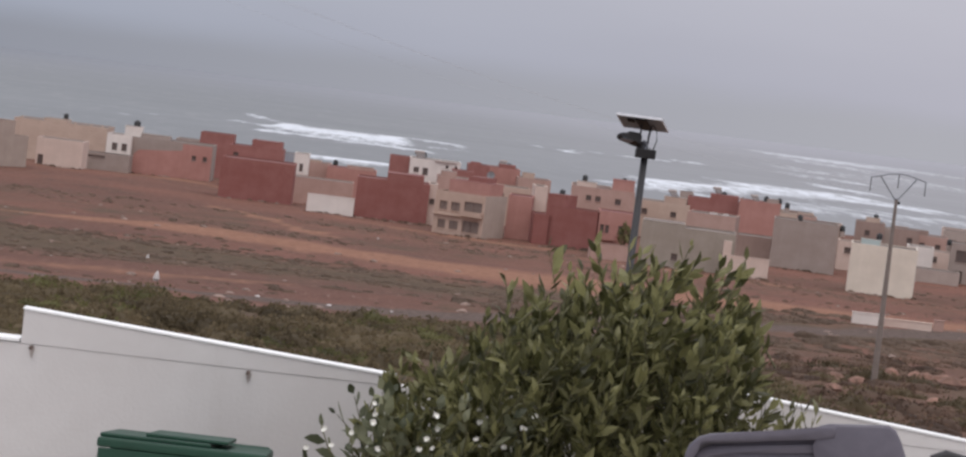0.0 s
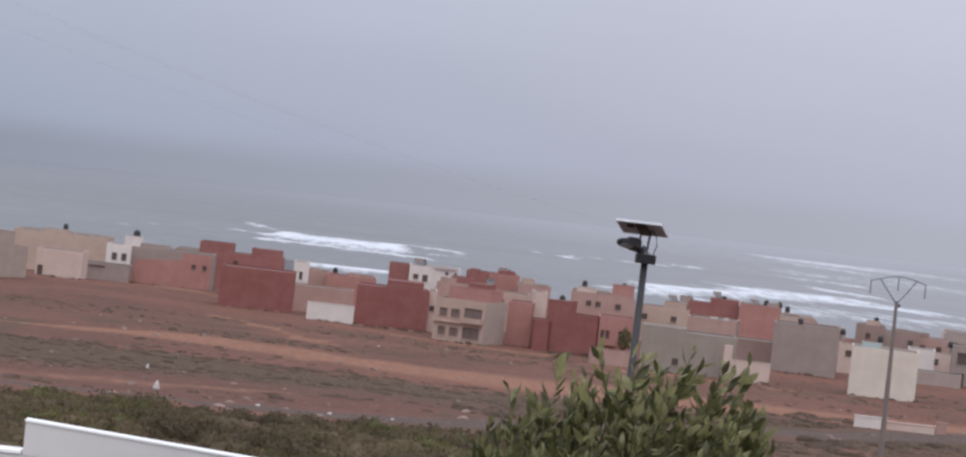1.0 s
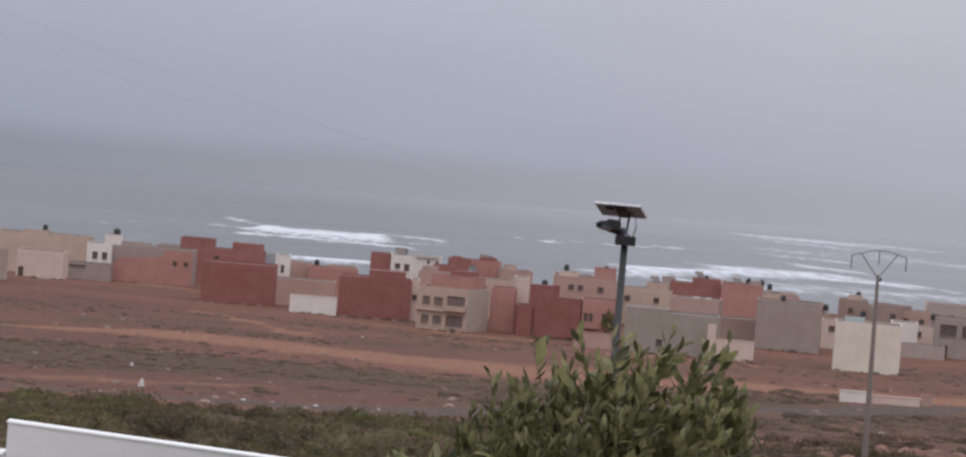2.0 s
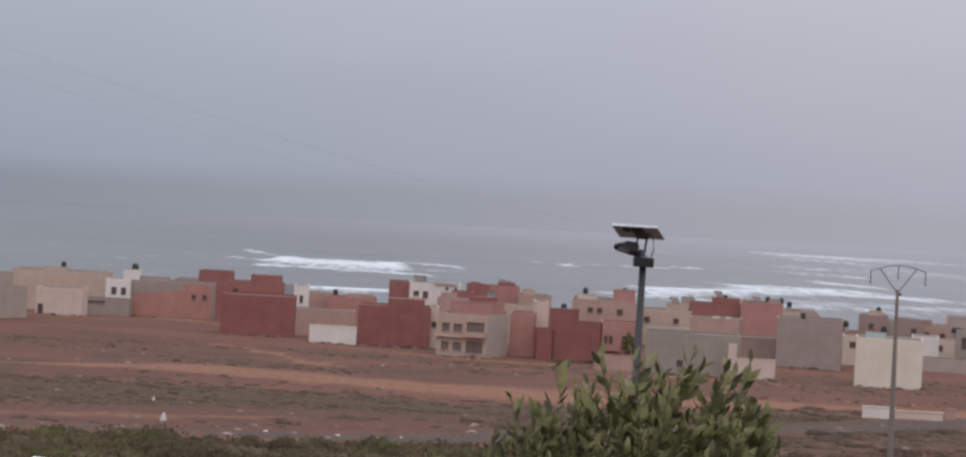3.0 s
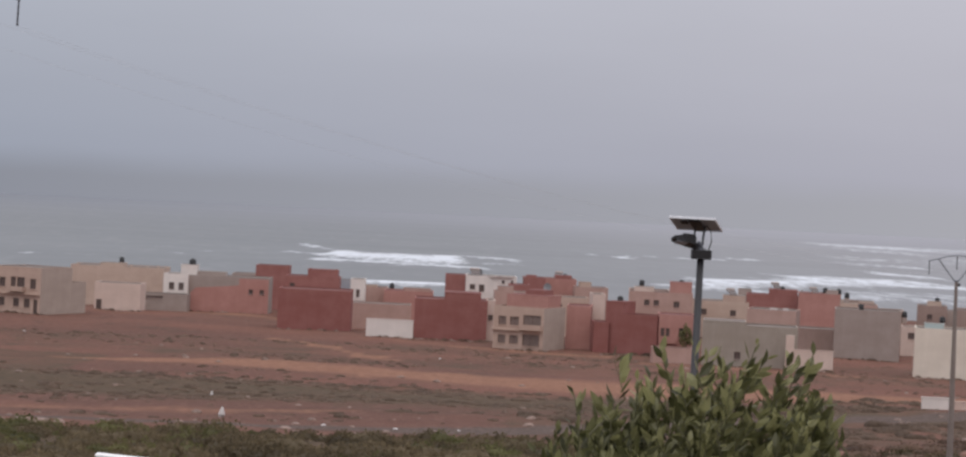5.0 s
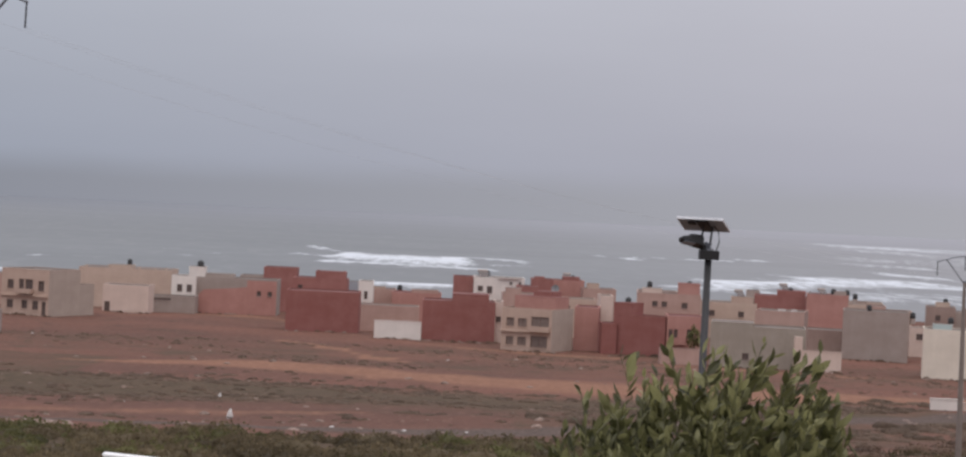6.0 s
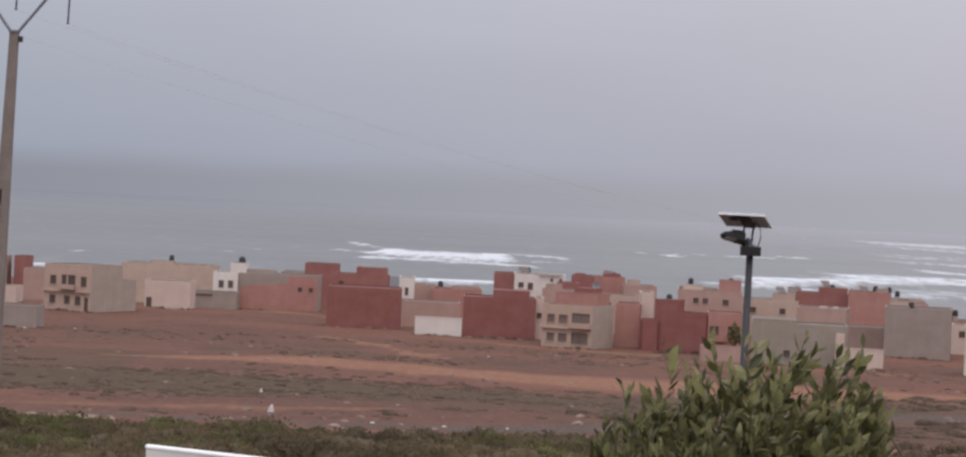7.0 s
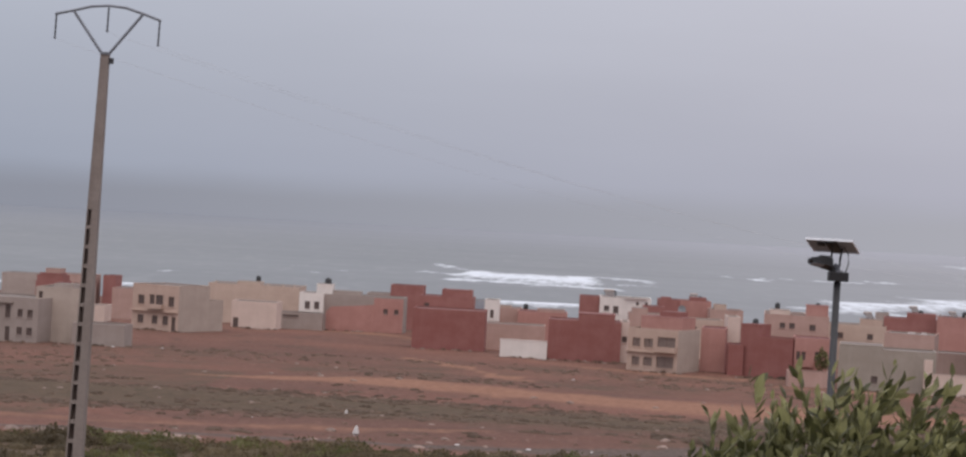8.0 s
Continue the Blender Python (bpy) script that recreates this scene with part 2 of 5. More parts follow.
M_PATIO = plaster("patio_concrete", (0.46, 0.43, 0.40), 0.3, 1.5)


# ---------------------------------------------------------------- mesh helpers
def mesh_of(name, verts, faces, material, smooth=False):
    me = bpy.data.meshes.new(name)
    me.from_pydata(verts, [], faces)
    me.materials.append(material)
    if smooth:
        for p in me.polygons:
            p.use_smooth = True
    me.update()
    return me


def part(name, bm, material, parent=None, label="", smooth=False):
    me = bpy.data.meshes.new(name)
    bmesh.ops.recalc_face_normals(bm, faces=bm.faces)
    bm.to_mesh(me)
    bm.free()
    me.materials.append(material)
    if smooth:
        for p in me.polygons:
            p.use_smooth = True
    ob = new(name, me)
    if parent is not None:
        ob.parent = parent
    return tagged(ob, label) if label else ob


def thing(name, m, label, category, group="", kind=""):
    ob = new(name)
    ob.matrix_world = m
    ob.empty_display_size = 0.2
    return tagged(ob, label, category, group, kind)


def add_box(bm, x0, x1, y0, y1, z0, z1, bevel=0.0, m=None):
    vs = [bm.verts.new((x, y, z)) for z in (z0, z1) for y in (y0, y1) for x in (x0, x1)]
    fs = [bm.faces.new([vs[i] for i in f]) for f in ((0, 2, 3, 1), (4, 5, 7, 6), (0, 1, 5, 4), (2, 6, 7, 3), (0, 4, 6, 2), (1, 3, 7, 5))]
    if bevel:
        es = list({e for f in fs for e in f.edges})
        got = bmesh.ops.bevel(bm, geom=es, offset=bevel, segments=2, profile=0.6, affect="EDGES")
        vs = list({v for f in got["faces"] for v in f.verts} | {v for v in vs if v.is_valid})
    if m is not None:
        bmesh.ops.transform(bm, matrix=m, verts=[v for v in vs if v.is_valid])
    return bm


def box(*a, **k):
    return add_box(bmesh.new(), *a, **k)


def add_tube(bm, pts, radii, n=8, cap=True):
    """A round rod through the points with a radius at each."""
    rings = []
    for i, p in enumerate(pts):
        p = Vector(p)
        d = Vector(pts[min(i + 1, len(pts) - 1)]) - Vector(pts[max(i - 1, 0)])
        q = d.to_track_quat("Z", "Y")
        r = radii[i] if isinstance(radii, (list, tuple)) else radii
        rings.append([bm.verts.new(p + q @ Vector((math.cos(a) * r, math.sin(a) * r, 0))) for a in (2 * math.pi * j / n for j in range(n))])
    for a, b in zip(rings, rings[1:]):
        for j in range(n):
            bm.faces.new((a[j], a[(j + 1) % n], b[(j + 1) % n], b[j]))
    if cap:
        bm.faces.new(rings[0][::-1]), bm.faces.new(rings[-1])
    return bm


def tube(pts, radii, n=8):
    return add_tube(bmesh.new(), pts, radii, n)


# ---------------------------------------------------------------- the ground and the sea
GY = [-400, 0, 9.2, 30, 66, 100, 124, 160, 200, 250, 300, 340, 380, 430, 500, 620, 740, 860, 1100, 5000]
GZ = [0.5, 0, 0, -3.2, -7.4, -10.3, -12.0, -14.5, -16.6, -18.6, -20.2, -21.4, -22.0, -22.8, -24.6, -28.6, -31.0, -33.0, -35.0, -40.0]
SEA = -30.0


def ground_z(x, y):
    return float(np.interp(y, GY, GZ))


def relief(x, y):
    far = min(1.0, max(0.0, (y - 14) / 60))
    return ground_z(x, y) + far * (0.5 * noise.noise((x * 0.03, y * 0.03, 0)) + 0.16 * noise.noise((x * 0.17, y * 0.17, 5)))


def near_line(x, y, line, half):
    """1 on the polyline, falling to 0 at the half width from it."""
    best = 0.0
    for (xa, ya, wa), (xb, yb, wb) in zip(line, line[1:]):
        s = min(1.0, max(0.0, (x - xa) / (xb - xa)))
        if xa - 3 <= x <= xb + 3:
            w = (wa + (wb - wa) * s) * half
            best = max(best, 1.0 - abs(y - (ya + (yb - ya) * s)) / w)
    return max(0.0, best)


TRACK = [(-44, 259, 1), (-36, 261, 8), (-25, 262, 13), (-5, 252, 18), (12, 243, 21), (22, 240, 21), (48, 243, 18), (80, 250, 14), (150, 262, 10)]
TRACK_LOW = [(-150, 135, 5), (-45, 154, 7), (-31, 159, 7), (-18, 166, 7), (-12, 170, 3), (-8, 172, 1)]
FOOTPATH = [(-25, 348, 4), (-22, 341, 5), (-16, 326, 6), (-9, 301, 6), (-6, 293, 4)]
APRONS = ([(-52, 436, 5), (-42, 431, 12), (-30, 420, 12), (-22, 402, 5)], [(-4, 355, 4), (6, 346, 6), (16, 340, 7), (27, 336, 5)], [(34, 318, 4), (48, 312, 7), (60, 306, 6)])
ROAD = [(-150, 108, 3), (-24, 141, 6), (-9, 147.5, 9), (2, 152, 10), (11, 158, 9), (28, 180, 11), (43, 203, 12), (70, 232, 12), (150, 300, 12)]


def build_ground():
    xs = np.concatenate([[-5000, -2500, -900, -350], np.arange(-150, 170.1, 1.6), [350, 900, 2500, 5000]])
    ys = np.concatenate([[-400, -100, -20, 0, 4, 8], np.arange(9.2, 120, 1.6), np.arange(120, 300, 1.3), np.arange(300, 470, 2.5), [500, 560, 640, 740, 860, 1100, 2200, 4900]])
    nx, ny = len(xs), len(ys)
    verts = [(x, y, relief(x, y)) for y in ys for x in xs]
    faces = [(j * nx + i, j * nx + i + 1, (j + 1) * nx + i + 1, (j + 1) * nx + i) for j in range(ny - 1) for i in range(nx - 1)]
    me = mesh_of("ground", verts, faces, M_EARTH, True)
    at = me.color_attributes.new("cover", "FLOAT_COLOR", "POINT")
    data = np.zeros((len(verts), 4), dtype=np.float32)
    data[:, 3] = 1
    for k, (x, y, z) in enumerate(verts):
        if abs(x) > 160 or y < 60 or y > 480:
            data[k, 2] = 0.6 if y < 140 else 0.0
            continue
        data[k, 0] = min(1.0, 1.25 * max(near_line(x, y, TRACK, 1.0), 0.45 * near_line(x, y, TRACK_LOW, 1.0), 0.8 * near_line(x, y, FOOTPATH, 1.0), *(0.62 * near_line(x, y, apron, 1.0) for apron in APRONS)))
        data[k, 1] = min(1.0, 1.6 * near_line(x, y, ROAD, 0.75))
        belt = 131 + 0.22 * x if x < 20 else 140
        scrub = 0.95 if y < belt else 0.0
        if 172 < y < 232:
            scrub = max(scrub, 0.95 * math.sin(math.pi * (y - 172) / 60))
        if 272 < y < 345:
            scrub = max(scrub, 0.36)
        if x < -40 and 160 < y < 270:
            scrub = max(scrub, 0.52)
        if x > 6 and y < 176 + 0.5 * x:
            scrub = max(scrub * 0.6, 0.46)
        data[k, 2] = scrub
    at.data.foreach_set("color", data.ravel())
    tagged(new("ground", me), "bare red earth sloping down to the town and the shore", "ground", kind="structure")


build_ground()

# long breakers: x from and to, y from and to, half width, strength
BREAKERS = [
    (-80, -58, 1160, 1095, 40, 0.8), (-56, -20, 1150, 1125, 135, 1.0), (-20, 13, 1125, 1140, 150, 1.0), (-60, 24, 1050, 1020, 40, 0.85),
    (-84, -62, 1335, 1245, 45, 0.75), (13, 46, 1230, 1180, 50, 0.75), (26, 46, 1094, 1110, 30, 0.6), (-39, 15, 772, 794, 34, 1.0),
    (-203, -190, 728, 752, 26, 0.9), (-163, -156, 763, 763, 18, 0.95),
    (126, 169, 985, 998, 98, 0.95), (185, 265, 1098, 1109, 132, 0.8), (271, 295, 1274, 1233, 99, 0.85), (124, 219, 955, 1065, 102, 0.85),
    (219, 290, 1080, 1040, 97, 0.8), (98, 140, 900, 880, 60, 0.8), (297, 350, 1534, 1490, 90, 0.6), (180, 310, 905, 930, 95, 0.62), (120, 220, 850, 865, 60, 0.6), (330, 520, 1760, 1690, 260, 0.5),
    (485, 591, 2591, 2477, 349, 0.72), (446, 511, 2254, 2141, 306, 0.6), (473, 700, 2600, 2560, 360, 0.62), (471, 500, 1961, 1662, 267, 0.62),
]


def whitecaps():
    """Small scattered crests between the breakers."""
    rng = random.Random(12)
    out = []
    for i in range(9):
        x, y = 103 + 16 * i + rng.uniform(-5, 5), 1390 + 9 * i + rng.uniform(-30, 60)
        out.append((x, x + 4.5, y, y - 6, 31, 0.9))
    for x, y in ((-182, 945), (-129, 1039), (-120, 1082), (-150, 1120)):
        out.append((x, x + 2.5, y, y + 5, 17, 0.7))
    return out


SURF = BREAKERS + whitecaps()


def build_sea():
    xs = np.concatenate([[-4900, -2000, -900], np.arange(-440, 760, 6.0), [1200, 2400, 4900]])
    ys = np.concatenate([np.arange(640, 1560, 7.0), np.arange(1560, 2700, 22.0), [3000, 3600, 4300, 4950]])
    X, Y = np.meshgrid(xs, ys)
    foam = np.zeros_like(X)
    for x0, x1, y0, y1, half, strength in SURF:
        s = np.clip((X - x0) / (x1 - x0), 0, 1)
        yy = y0 + (y1 - y0) * s
        ends = np.clip(1 - np.maximum(x0 - X, X - x1) / 10.0, 0, 1)
        foam = np.maximum(foam, strength * ends * np.clip(1.25 * (1 - np.abs(Y - yy) / half), 0, 1))
    swell = 0.35 * np.sin(Y / 17.0 + np.sin(X / 60.0)) * (Y < 2600)
    Z = SEA + swell + 1.3 * foam
    nx, ny = len(xs), len(ys)
    verts = np.stack([X, Y, Z], -1).reshape(-1, 3).tolist()
    faces = [(j * nx + i, j * nx + i + 1, (j + 1) * nx + i + 1, (j + 1) * nx + i) for j in range(ny - 1) for i in range(nx - 1)]
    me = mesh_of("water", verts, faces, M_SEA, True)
    at = me.color_attributes.new("foam", "FLOAT_COLOR", "POINT")
    f = foam.ravel()
    at.data.foreach_set("color", np.stack([f, f, f, np.ones_like(f)], -1).astype(np.float32).ravel())
    tagged(new("water", me), "grey choppy sea with lines of white surf", "sea", kind="structure")


build_sea()

# ---------------------------------------------------------------- houses
def wall_with_openings(w, h, openings, z0=-1.2, reveal=0.22):
    """A front wall in the plane y = 0 with real openings and their reveals."""
    bm = bmesh.new()
    xs = sorted({0.0, w, *(v for o in openings for v in o[:2])})
    zs = sorted({z0, h, *(v for o in openings for v in o[2:4])})
    cache = {}

    def vert(x, y, z):
        key = (round(x, 4), round(y, 4), round(z, 4))
        if key not in cache:
            cache[key] = bm.verts.new(key)
        return cache[key]

    for xa, xb in zip(xs, xs[1:]):
        for za, zb in zip(zs, zs[1:]):
            cx, cz = (xa + xb) / 2, (za + zb) / 2
            if any(o[0] < cx < o[1] and o[2] < cz < o[3] for o in openings):
                continue
            bm.faces.new((vert(xa, 0, za), vert(xb, 0, za), vert(xb, 0, zb), vert(xa, 0, zb)))
    for a, b, c, d in (o[:4] for o in openings):
        for (xa, za), (xb, zb) in (((a, c), (b, c)), ((b, c), (b, d)), ((b, d), (a, d)), ((a, d), (a, c))):
            bm.faces.new([vert(*v) for v in ((xa, 0, za), (xb, 0, zb), (xb, reveal, zb), (xa, reveal, za))])
    return bm


def house(x, y, w, depth, h, yaw, mat, label, openings=(), side_mat=None, parapet=0.16, side_openings=(), balconies=(), rooms=(), ledge=(), posts=(), pane=None, base_z=None, name="house", category="house", group="houses of the town"):
    """A flat-roofed house: front wall, side and back walls, roof slab with its parapet, windows, balconies and rooms on the roof.
    (x, y) is the foot of the front's left corner."""
    z = ground_z(x, y) if base_z is None else base_z
    if yaw == 0 and x > 38:
        # the eastern streets turn with the shore
        yaw = -0.9 * math.degrees(math.atan2(x + w / 2, y))
    top = thing(name, pose(x, y, z, 0, 0, yaw), label, category, group)
    part("front_wall", wall_with_openings(w, h, openings), mat, top)
    side = side_mat or mat
    right = part("side_wall", wall_with_openings(depth, h, side_openings), side, top)
    right.matrix_local = pose(w, 0, 0, 0, 0, 90)
    bm = bmesh.new()
    for quad in (((0, 0, -1.2), (0, depth, -1.2), (0, depth, h), (0, 0, h)), ((0, depth, -1.2), (w, depth, -1.2), (w, depth, h), (0, depth, h))):
        bm.faces.new([bm.verts.new(v) for v in quad])
    part("back_wall", bm, side, top)
    bm = bmesh.new()
    t = 0.18
    add_box(bm, t, w - t, t, depth - t, h - parapet - 0.2, h - parapet)
    part("roof", bm, M_ROOF_RED if mat in (M_RED, M_RED2, M_PINK) else M_ROOF, top)
    bm = bmesh.new()
    for a in ((-0.006, w + 0.006, -0.006, t), (-0.006, w + 0.006, depth - t, depth + 0.006), (-0.006, t, t, depth - t), (w - t, w + 0.006, t, depth - t)):
        add_box(bm, *a, h - 0.06, h + 0.025)
    part("coping", bm, mat, top)
    for wall_ops, turned in ((openings, False), (side_openings, True)):
        for o in wall_ops:
            a, b, c, d = o[:4]
            bm = bmesh.new()
            e = 0.07
            for r in ((a, a + e, c, d), (b - e, b, c, d), (a + e, b - e, c, c + e), (a + e, b - e, d - e, d), ((a + b) / 2 - e / 2, (a + b) / 2 + e / 2, c + e, d - e)):
                add_box(bm, r[0], r[1], 0.12, 0.19, r[2], r[3])
            win = part("door" if c < 0.3 and d - c > 1.7 else "window", bm, M_FRAME, top)
            bm = bmesh.new()
            bm.faces.new([bm.verts.new(v) for v in ((a, 0.2, c), (b, 0.2, c), (b, 0.2, d), (a, 0.2, d))])
            part("pane", bm, pane or M_PANE, win)
            if not (c < 0.3):
                part("sill", box(a - 0.1, b + 0.1, -0.12, 0.1, c - 0.12, c - 0.004), mat, win)
            if turned:
                win.matrix_local = pose(w, 0, 0, 0, 0, 90)
    for a, b, c in balconies:
        bm = bmesh.new()
        add_box(bm, a, b, -1.0, -0.003, c - 0.15, c)
        add_box(bm, a, b, -1.0, -0.9, c, c + 0.75)
        add_box(bm, a, a + 0.1, -0.9, -0.003, c, c + 0.75), add_box(bm, b - 0.1, b, -0.9, -0.003, c, c + 0.75)
        part("balcony", bm, mat, top)
    for a, b, c in ledge:
        part("ledge", box(a, b, -0.45, -0.003, c, c + 0.22), mat, top)
    for px, py, ph in posts:
        part("starter_column", box(px - 0.16, px + 0.16, py - 0.16, py + 0.16, h - parapet, h + ph), side, top)
    for xa, xb, ya, yb, hh, m in rooms:
        bm = bmesh.new()
        add_box(bm, xa, xb, ya, yb, h - parapet, h + hh)
        add_box(bm, xa - 0.03, xb + 0.03, ya - 0.03, yb + 0.03, h + hh - 0.14, h + hh + 0.04)
        room = part("rooftop_room", bm, m or mat, top)
        part("room_roof", box(xa + 0.08, xb - 0.08, ya + 0.08, yb - 0.08, h + hh + 0.043, h + hh + 0.06), M_ROOF_RED if (m or mat) in (M_RED, M_RED2, M_PINK) else M_ROOF, room)
    return top


def row(x0, pitch, n, width, z0, z1):
    return [(x0 + pitch * i, x0 + pitch * i + width, z0, z1) for i in range(n)]


# the oxblood houses of the front row
house(-27.9, 380, 13.2, 10, 7.3, 0, M_RED, "windowless oxblood red house with a flat roof")
house(-3.0, 368.3, 12.8, 10, 7.0, 0, M_RED, "oxblood red house with a stepped parapet", rooms=[(5.2, 11.6, -0.03, 7.0, 1.3, M_RED)])
house(29.2, 350, 9.5, 5, 6.7, -30, M_RED, "oxblood red corner house with a raised stair block", rooms=[(0.0, 3.3, -0.03, 4.6, 1.95, M_RED)])
house(27.2, 349, 2.5, 6, 5.1, 0, M_RED, "low oxblood red annex against a red house")
# the beige two-storey house with a loggia
house(10.4, 349.0, 9.1, 9.2, 7.1, -26, M_BEIGE, "beige two-storey house with a loggia and blank cement side", side_mat=M_TAUPE, pane=M_PANE_DUSTY,
      openings=[(0.9, 2.3, 4.0, 5.4), (3.0, 4.6, 4.0, 5.4), (5.4, 8.6, 3.7, 5.8), (0.9, 2.3, 0.9, 2.3), (3.0, 4.6, 0.9, 2.3), (5.4, 8.4, 0.7, 2.6)],
      balconies=[(5.2, 8.9, 3.5)], ledge=[(-0.2, 5.0, 3.1)], rooms=[(1.2, 8.7, 2.4, 8.0, 1.9, M_PINK), (3.6, 7.0, 4.6, 8.6, 2.7, M_RED2)])
house(23.0, 355.5, 4.1, 9, 7.4, -6, M_PINK, "narrow salmon pink house with red side", side_mat=M_RED2)
house(28.0, 364.5, 2.2, 8, 9.3, 0, M_CREAM, "tall narrow cream house with a doorway", openings=[(0.3, 1.9, 0.0, 2.6)])
house(9.7, 370, 1.5, 8, 7.2, 0, M_CREAM, "thin cream stair tower beside a red house", openings=[(0.3, 1.2, 3.6, 4.6)])
# beige house of the left row, seen on its corner
house(-82.2, 393.4, 10.6, 10.2, 8.7, -24, M_BEIGE, "beige two-storey house with balconies and a blank side", side_mat=M_TAUPE,
      openings=[(1.3, 2.7, 4.9, 6.6), (3.9, 5.0, 4.6, 6.8), (5.3, 7.0, 4.6, 6.8), (8.2, 9.5, 4.7, 6.6), (1.3, 2.7, 1.3, 2.9), (4.6, 5.9, 1.3, 2.9), (7.0, 8.3, 1.2, 2.9), (9.1, 10.0, 0.0, 2.8)],
      ledge=[(-0.2, 10.4, 3.6)], balconies=[(3.7, 7.2, 4.3)])
house(-78.05, 402.75, 10.6, 4.8, 5.9, -24, M_TAUPE, "low taupe rear wing against a beige house", base_z=ground_z(0, 393.4))
house(-67.7, 421, 9.2, 8, 5.6, 0, M_CREAM, "low cream house with a dark doorway", openings=[(0.4, 1.5, 0.0, 2.2)])
house(-78.5, 455, 20, 12, 8.4, 0, M_SAND, "long sand coloured house behind a cream one", rooms=[(6, 11, 2, 8, 0.6, None)], posts=[(1.5, 0.6, 0.5), (13.0, 0.6, 0.5), (16.4, 0.6, 0.45), (18.8, 0.6, 0.5)])
house(-60.4, 435, 9.6, 6, 3.4, 0, M_GREY, "low grey cement house with narrow window", openings=[(0.3, 4.6, 2.5, 2.9)])
house(-56.6, 441, 5.1, 8, 7.6, 0, M_WHITE, "white house with a stair tower", openings=[(1.2, 2.3, 4.2, 5.8), (3.2, 4.3, 4.2, 5.8)], rooms=[(3.2, 6.6, 3, 7, 1.9, M_WHITE)])
painted = house(-53.1, 443, 18.6, 9, 7.5, 0, M_GREY, "grey cement house with a partly salmon painted front", openings=[(14.3, 15.2, 4.0, 5.0), (16.6, 17.5, 4.0, 5.0)], rooms=[(3, 9, 2, 7, 0.7, M_GREY2)])
bm = bmesh.new()
bm.faces.new([bm.verts.new((x, -0.008, z)) for x, z in ((1.6, -1.0), (12.2, -1.0), (12.2, 5.75), (9.0, 5.4), (3.1, 4.9), (2.2, 4.0), (1.8, 3.0))])
part("painted_panel", bm, M_PINK, painted, "salmon paint on grey cement")
panel = part("painted_panel", wall_with_openings(6.25, 7.2, [(2.1, 3.0, 4.0, 5.0), (4.4, 5.3, 4.0, 5.0)], -1.0, 0.006), M_PINK, painted, "salmon paint on grey cement")
panel.matrix_local = pose(12.2, -0.008, 0)
house(-39.8, 470, 7.4, 8, 10.0, 0, M_RED2, "tall brick red house with flat roof")
house(-30.0, 425, 11.0, 9, 8.6, 0, M_RED2, "brick red house with a rooftop room", openings=[(1.0, 2.0, 6.2, 7.2)], rooms=[(4.4, 10.6, 2, 7, 1.4, M_RED2)], posts=[(5.0, 2.4, 1.7), (10.2, 2.4, 1.65)])
house(-21.8, 450, 5.0, 8, 7.8, 0, M_BLUE, "pale blue grey plastered house")
house(-16.5, 420, 2.9, 7, 8.6, 0, M_WHITE, "slim white house with one window", openings=[(1.2, 1.9, 5.0, 6.6)])
house(-14.9, 440, 5.4, 8, 6.7, 0, M_ROSE, "dusty pink house with flat roof", rooms=[(0.4, 3.2, 2, 6, 0.4, M_BEIGE)])
house(-10.0, 431, 10.2, 9, 6.4, 0, M_PINK, "salmon pink house with a low parapet", openings=[(7.6, 8.5, 4.0, 5.2)], rooms=[(4.0, 9.6, 1.0, 6, 0.6, M_ROSE)])
house(-15.6, 400, 11.6, 8, 4.6, 0, M_ROSE, "low dusty pink house with flat roof", side_mat=M_BEIGE)
# white house with dish, and the rows behind
house(6.8, 430, 10.4, 9, 10.3, 0, M_WHITE, "white house with small windows and a roof canopy", openings=[(0.8, 1.9, 7.4, 8.5), (2.7, 3.8, 7.0, 8.5), (7.3, 7.9, 8.9, 9.6), (9.2, 9.7, 8.9, 9.6)], ledge=[(5.0, 9.6, 10.2)])
house(2.6, 437, 4.2, 8, 10.2, 0, M_RED2, "narrow brick red house with flat roof")
house(15.4, 420, 4.2, 8, 9.0, 0, M_RED2, "plain brick red house with flat roof")
house(18.8, 431, 4.4, 8, 10.4, 0, M_RED2, "tall brick red house with flat roof", rooms=[(0.6, 2.6, 2, 5, 0.4, None)])
house(22.8, 440, 7.4, 8, 10.3, 0, M_PINK, "salmon pink house with a small window", openings=[(1.0, 2.1, 7.0, 8.2)], rooms=[(3.0, 6.4, 1, 6, 0.7, M_RED2)])
house(29.4, 431, 6.8, 8, 8.9, 0, M_ROSE, "dusty pink house with flat roof", openings=[(1.0, 2.2, 5.6, 6.8), (4.0, 5.2, 5.6, 6.8)], rooms=[(1.0, 3.4, 2, 6, 1.0, M_BEIGE)])
house(12.0, 402, 9.4, 8, 8.0, 0, M_ROSE, "dusty pink house behind the beige one", openings=[(6.0, 7.2, 5.0, 6.2)], rooms=[(0.6, 3.6, 2, 6, 0.9, M_ROSE)])
house(21.8, 398, 8.0, 8, 7.6, 0, M_BEIGE, "beige house with two small windows", openings=[(2.0, 3.0, 5.0, 6.2), (5.0, 6.0, 5.0, 6.2)])
